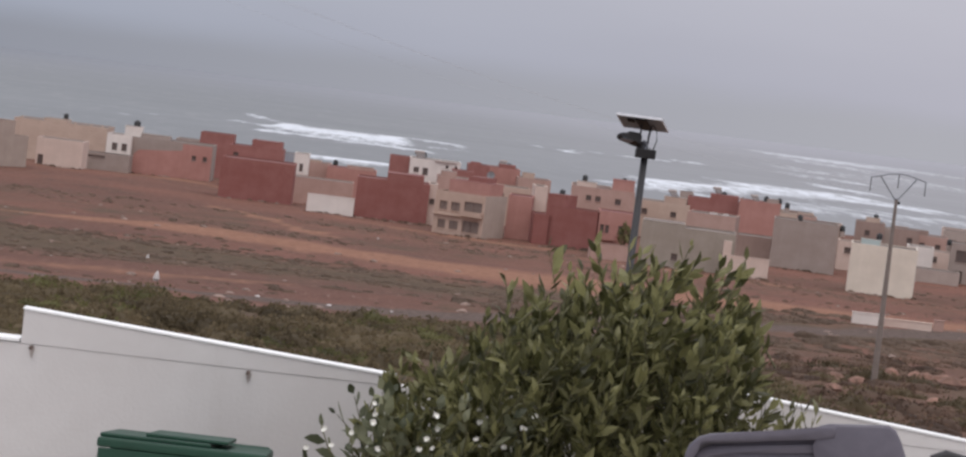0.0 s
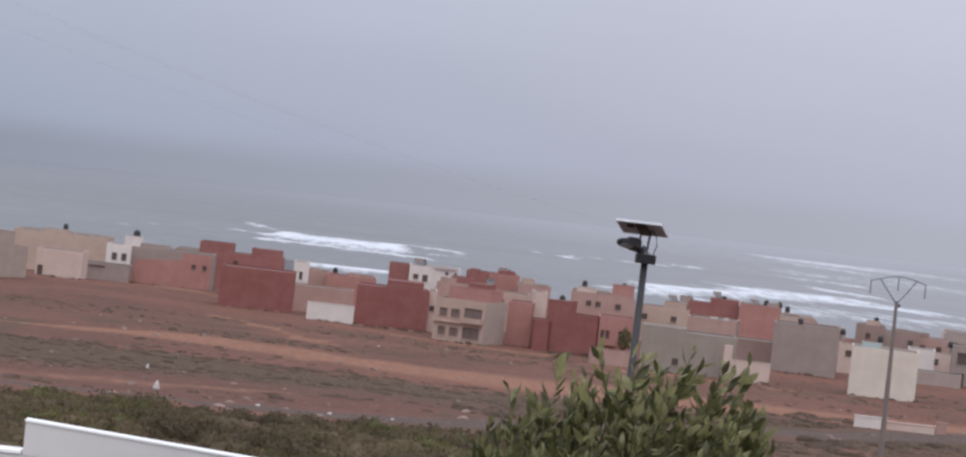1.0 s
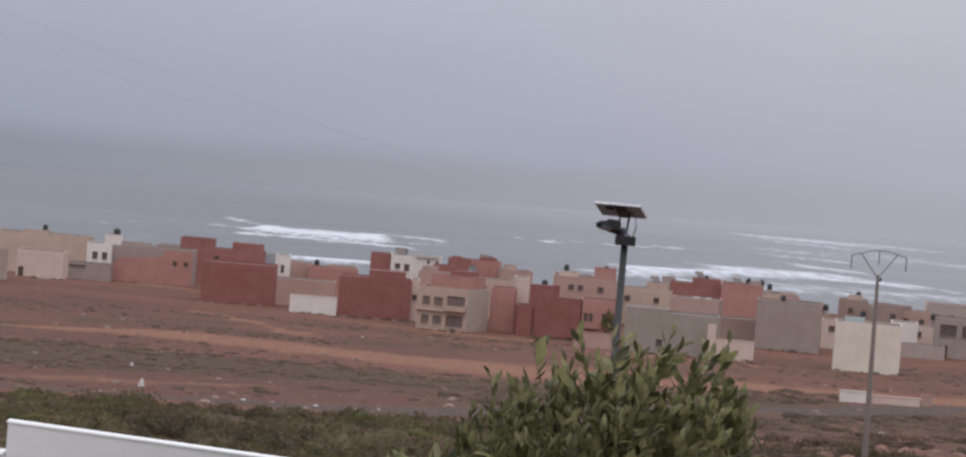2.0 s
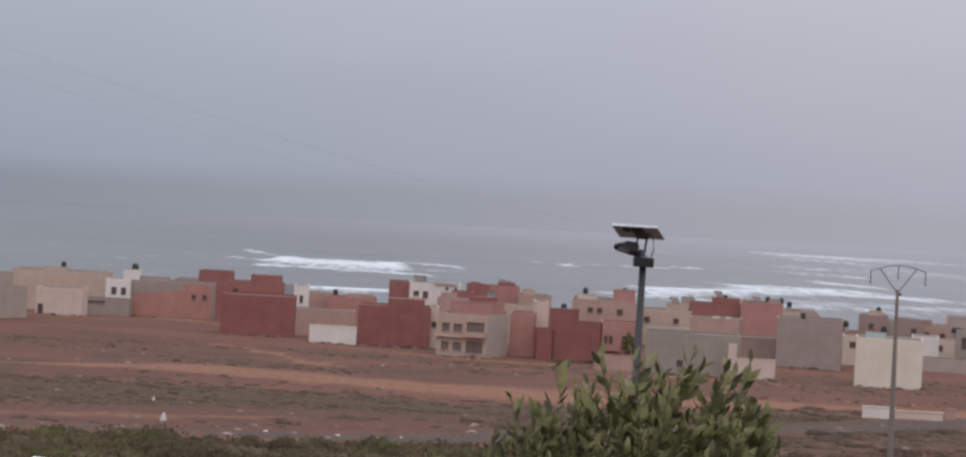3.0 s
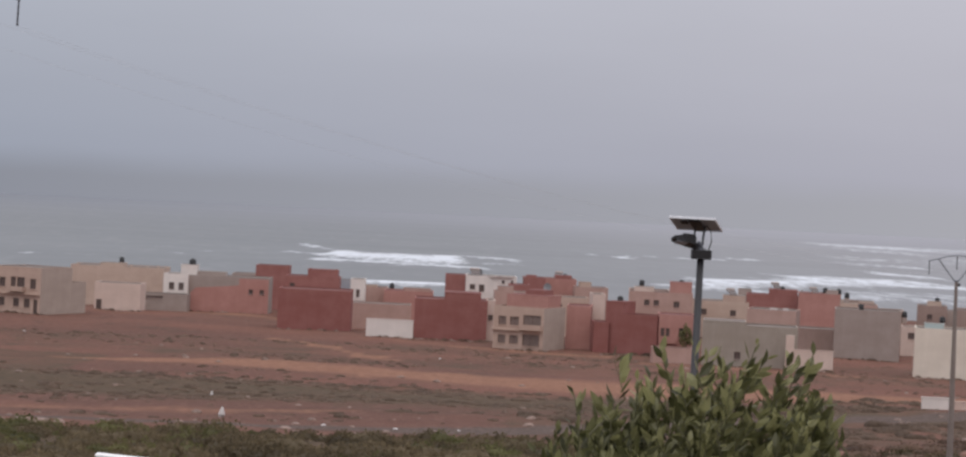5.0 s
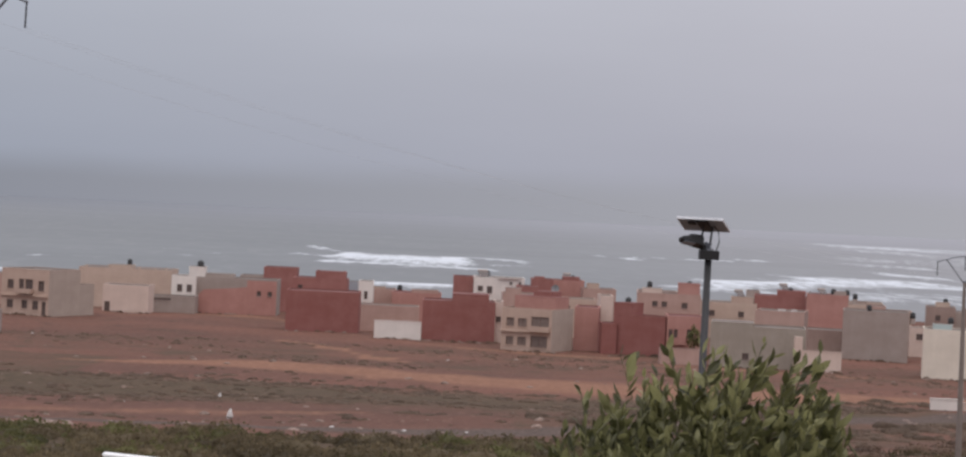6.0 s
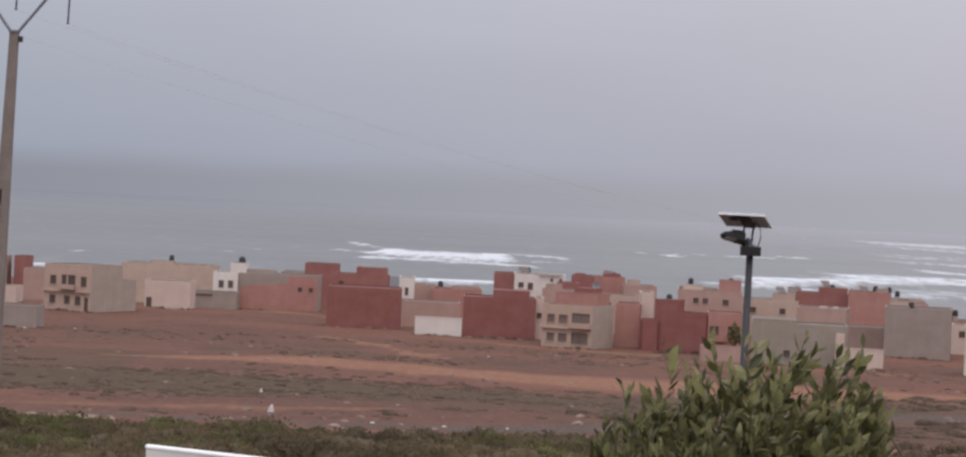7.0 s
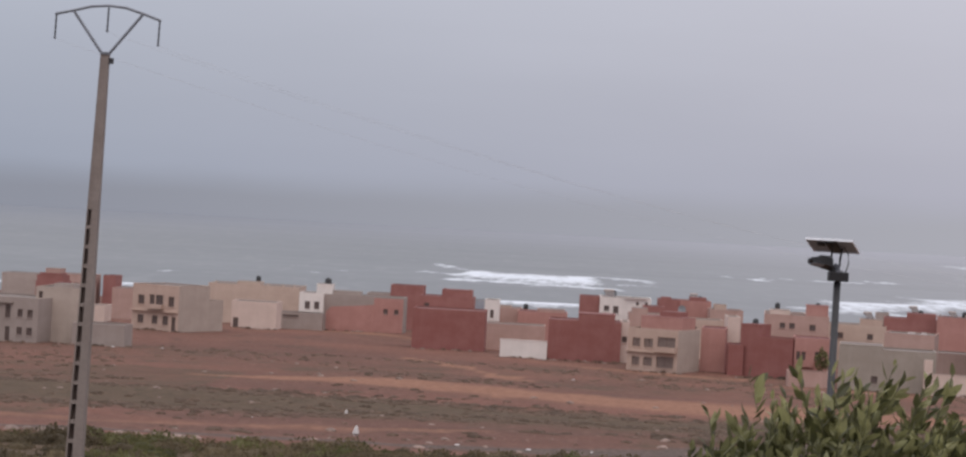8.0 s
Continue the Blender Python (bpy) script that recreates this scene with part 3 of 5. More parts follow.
house(37.6, 344.4, 5.9, 9, 7.0, -4, M_PINK, "salmon pink house with paired windows and a balcony", openings=[(0.3, 0.95, 3.4, 4.8), (1.15, 1.8, 3.4, 4.8), (3.3, 4.3, 3.3, 4.9)], balconies=[(0.1, 3.0, 2.5)])
house(34.4, 322, 6.2, 3, 2.4, 0, M_ROSE, "low tan yard building")
house(39.5, 420, 12.8, 9, 8.9, 0, M_ROSE, "dusty pink house with small windows", openings=[(3.1, 4.2, 6.2, 7.3), (5.0, 6.1, 6.2, 7.3), (9.0, 10.2, 6.0, 7.2)], rooms=[(8.2, 12.6, 2, 7, 2.1, M_PINK), (1.0, 5.0, 2, 7, 0.8, M_CREAM)])
house(41.9, 322, 14.6, 9, 6.4, 0, M_OLIVE, "grey cement house with an unfinished upper floor", openings=[(5.0, 6.0, 1.2, 2.3)], rooms=[(0.1, 6.6, 0.3, 8.0, 0.5, M_OLIVE)])
house(53.4, 430, 11.8, 9, 7.4, 0, M_SAND, "sand coloured house with a rooftop room", openings=[(2.0, 3.2, 4.5, 5.7), (8.0, 9.2, 4.5, 5.7)], rooms=[(6.5, 11.0, 2, 7, 1.2, M_BEIGE)])
house(51.1, 338, 7.9, 9, 8.8, -14, M_ROSE, "dusty rose house with a brown side wall", side_mat=M_BROWN)
house(64.9, 431, 10.6, 9, 9.2, 0, M_RED2, "brick red house with a stepped roofline", rooms=[(4.6, 10.4, 0.4, 7, 1.1, M_RED2)])
house(74.6, 425, 8.4, 9, 10.0, 0, M_PINK, "salmon pink house with a blank front", side_mat=M_GREY, posts=[(0.6, 0.6, 0.6), (3.0, 0.6, 0.5), (5.6, 0.6, 0.6)], rooms=[(5.8, 8.0, 2, 6, 0.7, M_GREY2)])
house(64.6, 441, 2.8, 6, 10.0, 0, M_GREY2, "slim cement stair tower")
house(62.6, 378, 11.0, 8, 4.6, 0, M_BROWN, "low brown house with flat roof")
house(71.5, 369.4, 11.5, 9, 8.6, 0, M_GREY, "blank grey cement house with two storeys", posts=[(0.6, 0.6, 0.5), (4.0, 0.6, 0.4), (7.6, 0.6, 0.5), (11.0, 0.6, 0.4)])
house(87.0, 385, 3.7, 6, 5.5, 0, M_CREAM, "small cream house with flat roof", openings=[(1.2, 2.5, 3.2, 4.4)])
house(72.5, 311.8, 9.9, 8, 7.5, 0, M_IVORY, "plain ivory white cubic house standing apart", side_mat=M_CREAM, rooms=[(1.4, 4.2, 2.0, 5.0, 0.65, M_CYAN)])
house(100.0, 385, 4.9, 7, 6.1, 0, M_WHITE, "white house beside a cream one")
house(106.9, 396, 4.6, 7, 5.2, 0, M_CREAM, "plain cream house beside a white one", openings=[(0.8, 1.9, 3.0, 4.2)])
house(107.1, 381, 13.6, 9, 7.6, 0, M_GREY, "unfinished grey cement house with wide openings", openings=[(1.0, 4.0, 4.2, 6.4), (5.0, 8.0, 4.2, 6.4), (9.0, 12.0, 4.2, 6.4), (1.0, 2.6, 0.0, 2.6)])
house(98.0, 374, 9.0, 7, 2.5, 0, M_GREY2, "low grey cement yard building")
house(90.0, 460, 8.2, 9, 7.6, 0, M_ROSE, "dusty pink house in the back row", rooms=[(1, 4, 2, 6, 0.8, M_BROWN)])
house(98.4, 464, 6.6, 9, 6.6, 0, M_BEIGE, "low beige house in the back row", openings=row(1.2, 2.6, 2, 1.0, 4.4, 5.5))
house(105.0, 450, 6.2, 9, 8.2, 0, M_BROWN, "brown house in the back row", openings=row(2, 5, 1, 1.1, 5.2, 6.4), rooms=[(2, 5, 2, 6, 0.9, M_SAND)])
house(111.4, 454, 6.4, 9, 7.2, 0, M_GREY2, "pale cement house in the back row", rooms=[(3.2, 6.0, 1, 5, 0.7, M_ROSE)])
house(105.6, 420, 5.4, 9, 8.1, 0, M_BROWN, "brown house with one small window", openings=row(3, 3.4, 1, 1.1, 5.4, 6.5))
house(111.0, 424, 7.0, 9, 7.2, 0, M_ROSE, "dusty pink house with a rooftop room", openings=row(1.4, 3.2, 2, 1.1, 4.6, 5.7), rooms=[(0.6, 3.0, 1.5, 5, 0.9, M_BROWN)])
house(119.5, 432, 9.0, 9, 8.6, 0, M_GREY2, "pale cement house with two windows", openings=row(1.6, 3.0, 2, 1.1, 5.6, 6.8))
house(129.5, 470, 15.0, 9, 8.6, 0, M_CREAM, "cream house near the shore", openings=row(2, 4, 3, 1.1, 5.2, 6.4))
house(93.5, 482, 8.6, 8, 8.0, 0, M_SAND, "sand coloured house near the shore")
house(82.5, 447, 8.6, 8, 8.0, 0, M_SAND, "sand coloured house in the back row", openings=row(1.4, 3.4, 2, 1.1, 5.2, 6.4))
house(44.0, 468, 9.0, 8, 8.6, 0, M_BEIGE, "beige house near the shore")
house(-46.0, 480, 9.0, 8, 7.8, 0, M_GREY2, "pale cement house near the shore")
# far left group by the tall pylon
house(-95.5, 326, 13.5, 11, 7.0, -12, M_GREY, "grey cement house with small square windows", openings=[(7.9, 8.8, 3.8, 5.8), (8.0, 8.8, 0.0, 2.4), (10.0, 10.9, 4.0, 5.2), (11.7, 12.6, 4.0, 5.2), (10.0, 10.9, 1.2, 2.4), (11.7, 12.6, 1.2, 2.4)], ledge=[(5.4, 9.2, 6.1)])
house(-84.0, 328, 7.0, 11, 8.8, 0, M_TAUPE, "tall blank cement house with a small rooftop room", openings=[(0.5, 1.1, 7.0, 8.1)], rooms=[(2.4, 5.6, 2.0, 6.0, 0.5, M_GREY2)])
house(-89.0, 347, 4.6, 6, 9.4, 0, M_RED2, "narrow brick red house with a rounded roof room", rooms=[(0.1, 4.5, 0.3, 5.0, 0.95, M_RED2), (0.5, 4.1, 0.6, 4.7, 1.3, M_RED2), (1.4, 3.9, 0.8, 4.4, 2.1, M_ROSE)])
house(-77.0, 324, 8.3, 6, 3.5, 0, M_GREY, "low grey cement yard building beside a tall house")
house(-93.8, 407, 3.4, 6, 3.6, 0, M_CREAM, "small cream house with flat roof")
house(-96.6, 441, 5.0, 8, 6.4, 0, M_ROSE, "dusty pink house with flat roof")
house(-101.8, 455, 2.7, 7, 8.7, 0, M_RED2, "narrow brick red tower house")
house(-112.4, 452, 9.0, 8, 8.6, 0, M_ROSE, "dusty pink house by the shore", openings=row(2, 3, 2, 1.0, 5.6, 6.8))
house(-128.4, 470, 8.8, 8, 8.0, 0, M_GREY2, "pale cement house by the shore")


def yard_wall(x, y, w, h, mat, label, post=None):
    top = thing("yard_wall", pose(x, y, ground_z(x, y)), label, "wall", "yard walls")
    part("panel", box(0, w, 0, 0.25, -1.0, h), mat, top)
    part("coping", box(-0.05, w + 0.05, -0.06, 0.31, h + 0.003, h + 0.12), mat, top)
    if post:
        part("pillar", box(-post[0], -0.06, -0.1, 0.6, -1.0, post[1]), mat, top)


yard_wall(-11.3, 365.5, 8.2, 3.1, M_WHITE, "whitewashed yard wall beside a red house")
yard_wall(55.6, 318, 6.0, 3.1, M_CREAM, "pale cream yard wall with a tall end pillar", (1.3, 5.3))
yard_wall(76.6, 252, 0.4, 1.6, M_WHITE, "short white wall stub on the open field", None)
yard_wall(54.4, 229, 3.6, 1.15, M_WHITE, "half-built cream block wall on the open field", None)
yard_wall(58.2, 229.6, 5.4, 0.8, M_CREAM, "crumbling cream block wall on the open field", None)
yard_wall(64.2, 231, 1.1, 1.2, M_ROSE, "short broken pink wall on the open field", None)


def water_tank(x, y, z, s=1.0):
    top = thing("water_tank", pose(x, y, z), "black plastic water tank on a flat roof", "water tank", "rooftop tanks")
    part("plinth", box(-0.5 * s, 0.5 * s, -0.5 * s, 0.5 * s, -0.6, 0.495 * s), M_GREY2, top)
    pts = [(0, 0, 0.5), (0, 0, 0.56), (0, 0, 1.0), (0, 0, 1.05), (0, 0, 1.5), (0, 0, 1.7), (0, 0, 1.78)]
    part("body", tube([(a, b, c * s) for a, b, c in pts], [r * s for r in (0.6, 0.64, 0.64, 0.6, 0.64, 0.45, 0.22)], 14), M_TANK, top, smooth=True)
    part("lid", tube([(0, 0, 1.783 * s), (0, 0, 1.86 * s)], 0.24 * s, 12), M_TANK, top)


for spot in (
    (-51.2, 446.0, -14.4, 1.15),
    (-68.0, 458.0, -14.6, 0.85),
    (-8.6, 441.0, -16.8, 0.85),
    (28.0, 444.0, -13.3, 0.85),
    (42.4, 424.0, -13.1, 0.85),
    (50.6, 425.0, -12.8, 0.85),
    (31.7, 352.0, -13.5, 0.8),
    (50.2, 425.0, -16.5, 0.85),
    (13.6, 434.0, -14.0, 0.85),
    (77.0, 374.0, -13.8, 0.8),
    (80.8, 429.0, -13.1, 0.85),
    (83.4, 428.0, -13.2, 0.85),
    (87.5, 440.0, -14.3, 0.85),
    (72.8, 434.0, -13.4, 0.85),
    (110.1, 454.0, -14.9, 0.85),
    (84.7, 345.0, -14.1, 0.8),
    (84.9, 374.0, -14.8, 0.8),
    (96.5, 463.0, -17.7, 0.85),
    (107.5, 384.0, -15.4, 0.8),
    (-101.9, 458.0, -16.2, 0.85),
):
    water_tank(*spot)


def dish(x, y, z, yaw, s=0.6):
    top = thing("satellite_dish", pose(x, y, z, 0, 0, yaw), "grey satellite dish on a roof mast", "satellite dish", "rooftop dishes")
    part("mast", tube([(0, 0, -0.6), (0, 0, 1.0)], 0.04, 6), M_STEEL, top)
    bm = bmesh.new()
    rings = [[bm.verts.new((s * r * math.cos(a), -0.25 - 0.25 * s * r * r, 1.0 + s * r * math.sin(a))) for a in (2 * math.pi * j / 14 for j in range(14))] for r in (0.05, 0.5, 1.0)]
    for a, b in zip(rings, rings[1:]):
        for j in range(14):
            bm.faces.new((a[j], a[(j + 1) % 14], b[(j + 1) % 14], b[j]))
    part("reflector", bm, M_DISH, top, smooth=True)
    part("feed_arm", tube([(0, -0.3, 1.0 - s * 0.9), (0, -1.0, 1.0)], 0.03, 6), M_STEEL, top)


for spot in (
    (9.7, 436.0, -13.0, -30, 0.9),
    (22.1, 405.0, -14.2, 10, 0.8),
):
    dish(*spot)


def solar_heater(x, y, z, yaw=0, s=1.0):
    top = thing("solar_water_heater", pose(x, y, z, 0, 0, yaw), "grey solar water heater with a tilted collector", "water heater", "rooftop heaters")
    tilt = pose(0, 0, 0.12, 38, 0, 0)
    part("collector", add_box(bmesh.new(), -0.95 * s, 0.95 * s, 0, 1.9 * s, 0, 0.09, 0.01, tilt), M_PANE, top)
    part("tank", tube([(-1.05 * s, 1.62 * s, 1.38 * s), (-1.0 * s, 1.62 * s, 1.38 * s), (1.0 * s, 1.62 * s, 1.38 * s), (1.05 * s, 1.62 * s, 1.38 * s)], [0.2 * s, 0.27 * s, 0.27 * s, 0.2 * s], 12), M_GREY2, top, smooth=True)
    for sx in (-0.9, 0.9):
        part("leg", tube([(sx * s, 1.6 * s, -0.05), (sx * s, 1.6 * s, 1.15 * s)], 0.04, 6), M_GALV, top)


solar_heater(8.9, 433.0, -12.7, 12)
solar_heater(62.4, 432.5, -14.25, 20, 0.9)
solar_heater(26.4, 444.0, -12.6, -15, 0.8)
solar_heater(71.6, 433.2, -12.46, 14, 0.85)
solar_heater(78.6, 427.6, -12.86, 18, 0.8)


def roof_sheet(x, y, z, w):
    bm = box(-w / 2, w / 2, 0, 0.9, 0.0, 0.06, 0.01)
    add_box(bm, -w / 2, w / 2, -0.05, 0.02, 0.0, 0.42, 0.01)
    ob = part("roof_panel", bm, M_LITTER)
    ob.matrix_world = pose(x, y, z, 0, 0, 8)
    tagged(ob, "white folded sheet lying at the edge of a flat roof", "panel", "white sheets on the roof")


roof_sheet(55.6, 339.4, -12.72, 1.3)
roof_sheet(57.7, 339.9, -12.72, 0.9)


# ---------------------------------------------------------------- pylons and their cables
def pylon(x, y, z, h, lean, s, label, open_rungs=True):
    top = thing("power_pylon", pose(x, y, z, 0, lean, 0), label, "power pylon", "power line")
    b0, b1 = 0.285 * s, 0.132 * s
    ra = 0.043 if s > 0.9 else 0.032
    # a main shaft with an open rung ladder along its left flange
    def taper(x0, x1, f0, f1, y0, y1, za, zb):
        bm = bmesh.new()
        vs = []
        for zz, f in ((za, f0), (zb, f1)):
            vs += [bm.verts.new((x0 * f, y0 * f, zz)), bm.verts.new((x1 * f, y0 * f, zz)), bm.verts.new((x1 * f, y1 * f, zz)), bm.verts.new((x0 * f, y1 * f, zz))]
        for q in ((3, 2, 1, 0), (4, 5, 6, 7), (0, 1, 5, 4), (1, 2, 6, 5), (2, 3, 7, 6), (3, 0, 4, 7)):
            bm.faces.new([vs[i] for i in q])
        return bm
    part("shaft", taper(-0.15, 1.0, b0, b1, -0.8, 0.8, -1.0, h), M_CONC, top)
    part("flange", taper(-1.0, -0.82, b0, b1, -0.8, 0.8, -1.0, h), M_CONC, top)
    # behind open rungs the web's dark colour carries the shade of the slots
    part("web", taper(-0.815, -0.155, b0, b1, *((0.3, 0.6) if open_rungs else (-0.6, 0.6)), -1.0, h), M_RUST_SHADE if open_rungs else M_CONC, top)
    n = int(h / 0.62) if open_rungs else 0
    for i in range(n):
        zz = 0.2 + i * 0.62
        f = b0 + (b1 - b0) * (zz + 1) / (h + 1)
        gap = 0.12 if zz < h * 0.62 else 0.62
        part("rung", box(-0.818 * f, -0.152 * f, -0.7 * f, 0.28 * f, zz, zz + gap), M_CONC, top)
    part("cap", box(-1.1 * b1, 1.1 * b1, -b1, b1, h + 0.003, h + 0.08), M_GALV, top)
    part("bracket", box(1.0 * b1 + 0.003, 1.0 * b1 + 0.14, -0.07, 0.07, h - 0.28, h - 0.1), M_STEEL, top)
    arm = [(-1.70, 1.18), (-1.12, 1.33), (-0.55, 1.50), (0, 1.56), (0.55, 1.53), (1.12, 1.38), (1.70, 1.20)]
    part("cross_arm", tube([(a, 0, h + b) for a, b in arm], ra, 8), M_GALV, top)
    part("brace", tube([(-0.09, 0, h + 0.0), (-1.12, 0, h + 1.33)], ra * 1.1, 8), M_GALV, top)
    part("brace", tube([(0.09, 0, h + 0.0), (1.12, 0, h + 1.38)], ra * 1.1, 8), M_GALV, top)
    for a, b in ((-1.66, 1.17), (0.0, 1.5), (1.66, 1.17)):
        pts = [(a, 0, h + b - 0.78 * k / 8) for k in range(9)]
        part("insulator", tube(pts, [0.045 if k == 8 else 0.024 if k % 2 else 0.032 for k in range(9)], 8), M_STEEL, top)
    return top


pl = pylon(-15.43, 66, ground_z(0, 66), 14.45, 1.35, 1.0, "tall grey concrete power pylon with arched cross arm")
pr = pylon(31.28, 124, ground_z(0, 124), 11.20, -0.7, 0.62, "grey concrete power pylon standing on the field", False)
bpy.context.view_layer.update()
for a, b in ((-1.66, 0.39), (0.0, 0.72), (1.66, 0.39)):
    p0 = pl.matrix_world @ Vector((a, 0, 14.45 + b))
    p1 = pr.matrix_world @ Vector((a, 0, 11.20 + b))
    pts = [p0.lerp(p1, i / 24) - Vector((0, 0, 1.3 * 4 * (i / 24) * (1 - i / 24))) for i in range(25)]
    tagged(part("power_cable", tube(pts, 0.003, 5), M_WIRE), "thin grey power cable strung between two pylons", "cable", "power cables")


# ---------------------------------------------------------------- solar street lamp
def street_lamp(x, y, z, h):
    top = thing("street_lamp", pose(x, y, z, 0, 0.35, 0), "dark steel solar street lamp with a tilted panel", "street lamp")
    part("pole", tube([(0, 0, -0.6), (0, 0, 0.0), (0, 0, h)], [0.06, 0.06, 0.047], 14), M_STEEL, top, smooth=True)
    part("base_plate", box(-0.16, 0.16, -0.16, 0.16, -0.1, 0.02, 0.005), M_STEEL, top)
    part("battery_box", box(-0.125, 0.135, -0.10, 0.10, h + 0.003, h + 0.13, 0.012), M_TANK, top)
    part("clamp", tube([(-0.01, 0, h + 0.125), (-0.01, 0, h + 0.2), (-0.05, 0, h + 0.235)], [0.05, 0.04, 0.02], 10), M_GALV, top)
    # lamp head on a short arm, leaning out
    part("arm", tube([(-0.02, 0, h + 0.10), (-0.10, 0, h + 0.19), (-0.16, 0, h + 0.27)], [0.035, 0.04, 0.04], 8), M_STEEL, top)
    head_m = Matrix.Translation((-0.215, 0, h + 0.255)) @ pose(0, 0, 0, -12, 4, 12) @ Matrix.Diagonal((0.95, 0.95, 0.74, 1))
    bm = bmesh.new()
    rings = []
    for x, zb, zt, half in ((-0.19, -0.005, 0.03, 0.07), (-0.175, -0.03, 0.04, 0.10), (-0.09, -0.055, 0.05, 0.135), (-0.07, -0.06, 0.078, 0.14), (0.03, -0.085, 0.085, 0.14), (0.11, -0.11, 0.075, 0.12), (0.135, -0.13, 0.05, 0.08)):
        rings.append([bm.verts.new(head_m @ Vector(v)) for v in ((x, -half, zb), (x, half, zb), (x, half, zt - 0.02), (x, half * 0.8, zt), (x, -half * 0.8, zt), (x, -half, zt - 0.02))])
    for a, b in zip(rings, rings[1:]):
        for k in range(6):
            bm.faces.new((a[k], a[(k + 1) % 6], b[(k + 1) % 6], b[k]))
    bm.faces.new(rings[0][::-1]), bm.faces.new(rings[-1])
    head = part("lamp_head", bm, M_TANK, top)
    for k in range(5):
        part("cooling_fin", add_box(bmesh.new(), -0.055 + 0.03 * k, -0.045 + 0.03 * k, -0.10, 0.10, 0.08, 0.095, 0, head_m), M_TANK, head)
    lens_m = head_m @ pose(-0.06, 0, -0.062, 0, 9, 0)
    part("lens", add_box(bmesh.new(), -0.09, 0.07, -0.11, 0.11, -0.012, -0.002, 0.003, lens_m), M_BACK, head)
    part("neck", tube([(-0.10, 0, h + 0.20), (-0.07, 0, h + 0.15), (-0.03, 0, h + 0.10)], [0.05, 0.045, 0.05], 10), M_TANK, top)
    for k in range(3):
        part("clamp_bolt", tube([(-0.01 + 0.03 * k, -0.03, h + 0.13), (-0.01 + 0.03 * k, -0.03, h + 0.175 - 0.012 * k)], 0.009, 6), M_STEEL, top)
    # panel: near edge high, so its underside shows
    pm = Matrix.Translation((-0.085, 0.0, h + 0.47)) @ pose(0, 0, 0, -13.5, 0, -17) @ Matrix.Scale(0.97, 4)
    pan = part("solar_panel", add_box(bmesh.new(), -0.305, 0.305, -0.33, 0.33, 0.0, 0.012, 0, pm), M_BACK, top)
    bm = bmesh.new()
    for r in ((-0.32, 0.32, -0.345, -0.33), (-0.32, 0.32, 0.33, 0.345), (-0.32, -0.305, -0.33, 0.33), (0.305, 0.32, -0.33, 0.33)):
        add_box(bm, *r, -0.012, 0.022, 0, pm)
    part("panel_frame", bm, M_ALU, pan)
    part("cells", add_box(bmesh.new(), -0.30, 0.30, -0.325, 0.325, 0.013, 0.017, 0, pm), M_PANE, pan)
    part("junction_box", add_box(bmesh.new(), -0.19, -0.09, -0.2, -0.08, -0.03, -0.003, 0.004, pm), M_TANK, pan)
    part("rail", add_box(bmesh.new(), -0.06, 0.09, -0.31, 0.31, -0.03, -0.003, 0, pm), M_TANK, pan)
    part("strut", tube([(-0.10, -0.02, h + 0.27), (-0.10, -0.05, h + 0.455)], 0.013, 6), M_STEEL, top)
    part("strut", tube([(0.02, 0, h + 0.20), (0.02, 0.0, h + 0.3), (0.04, 0.0, h + 0.45)], 0.016, 6), M_STEEL, top)
    part("lead", tube([(0.10, 0, h + 0.13), (0.135, 0, h + 0.25), (0.12, 0, h + 0.38), (0.06, 0, h + 0.46)], 0.008, 6), M_TANK, top)


street_lamp(3.527, 28, ground_z(0, 28), 1.93 - ground_z(0, 28))

# ---------------------------------------------------------------- the yard: wall, bins, patio
tagged(part("patio", box(-6, 7, -4.0, 8.49, -0.2, 0.012), M_PATIO), "pale concrete patio behind the white wall", "patio", kind="structure")


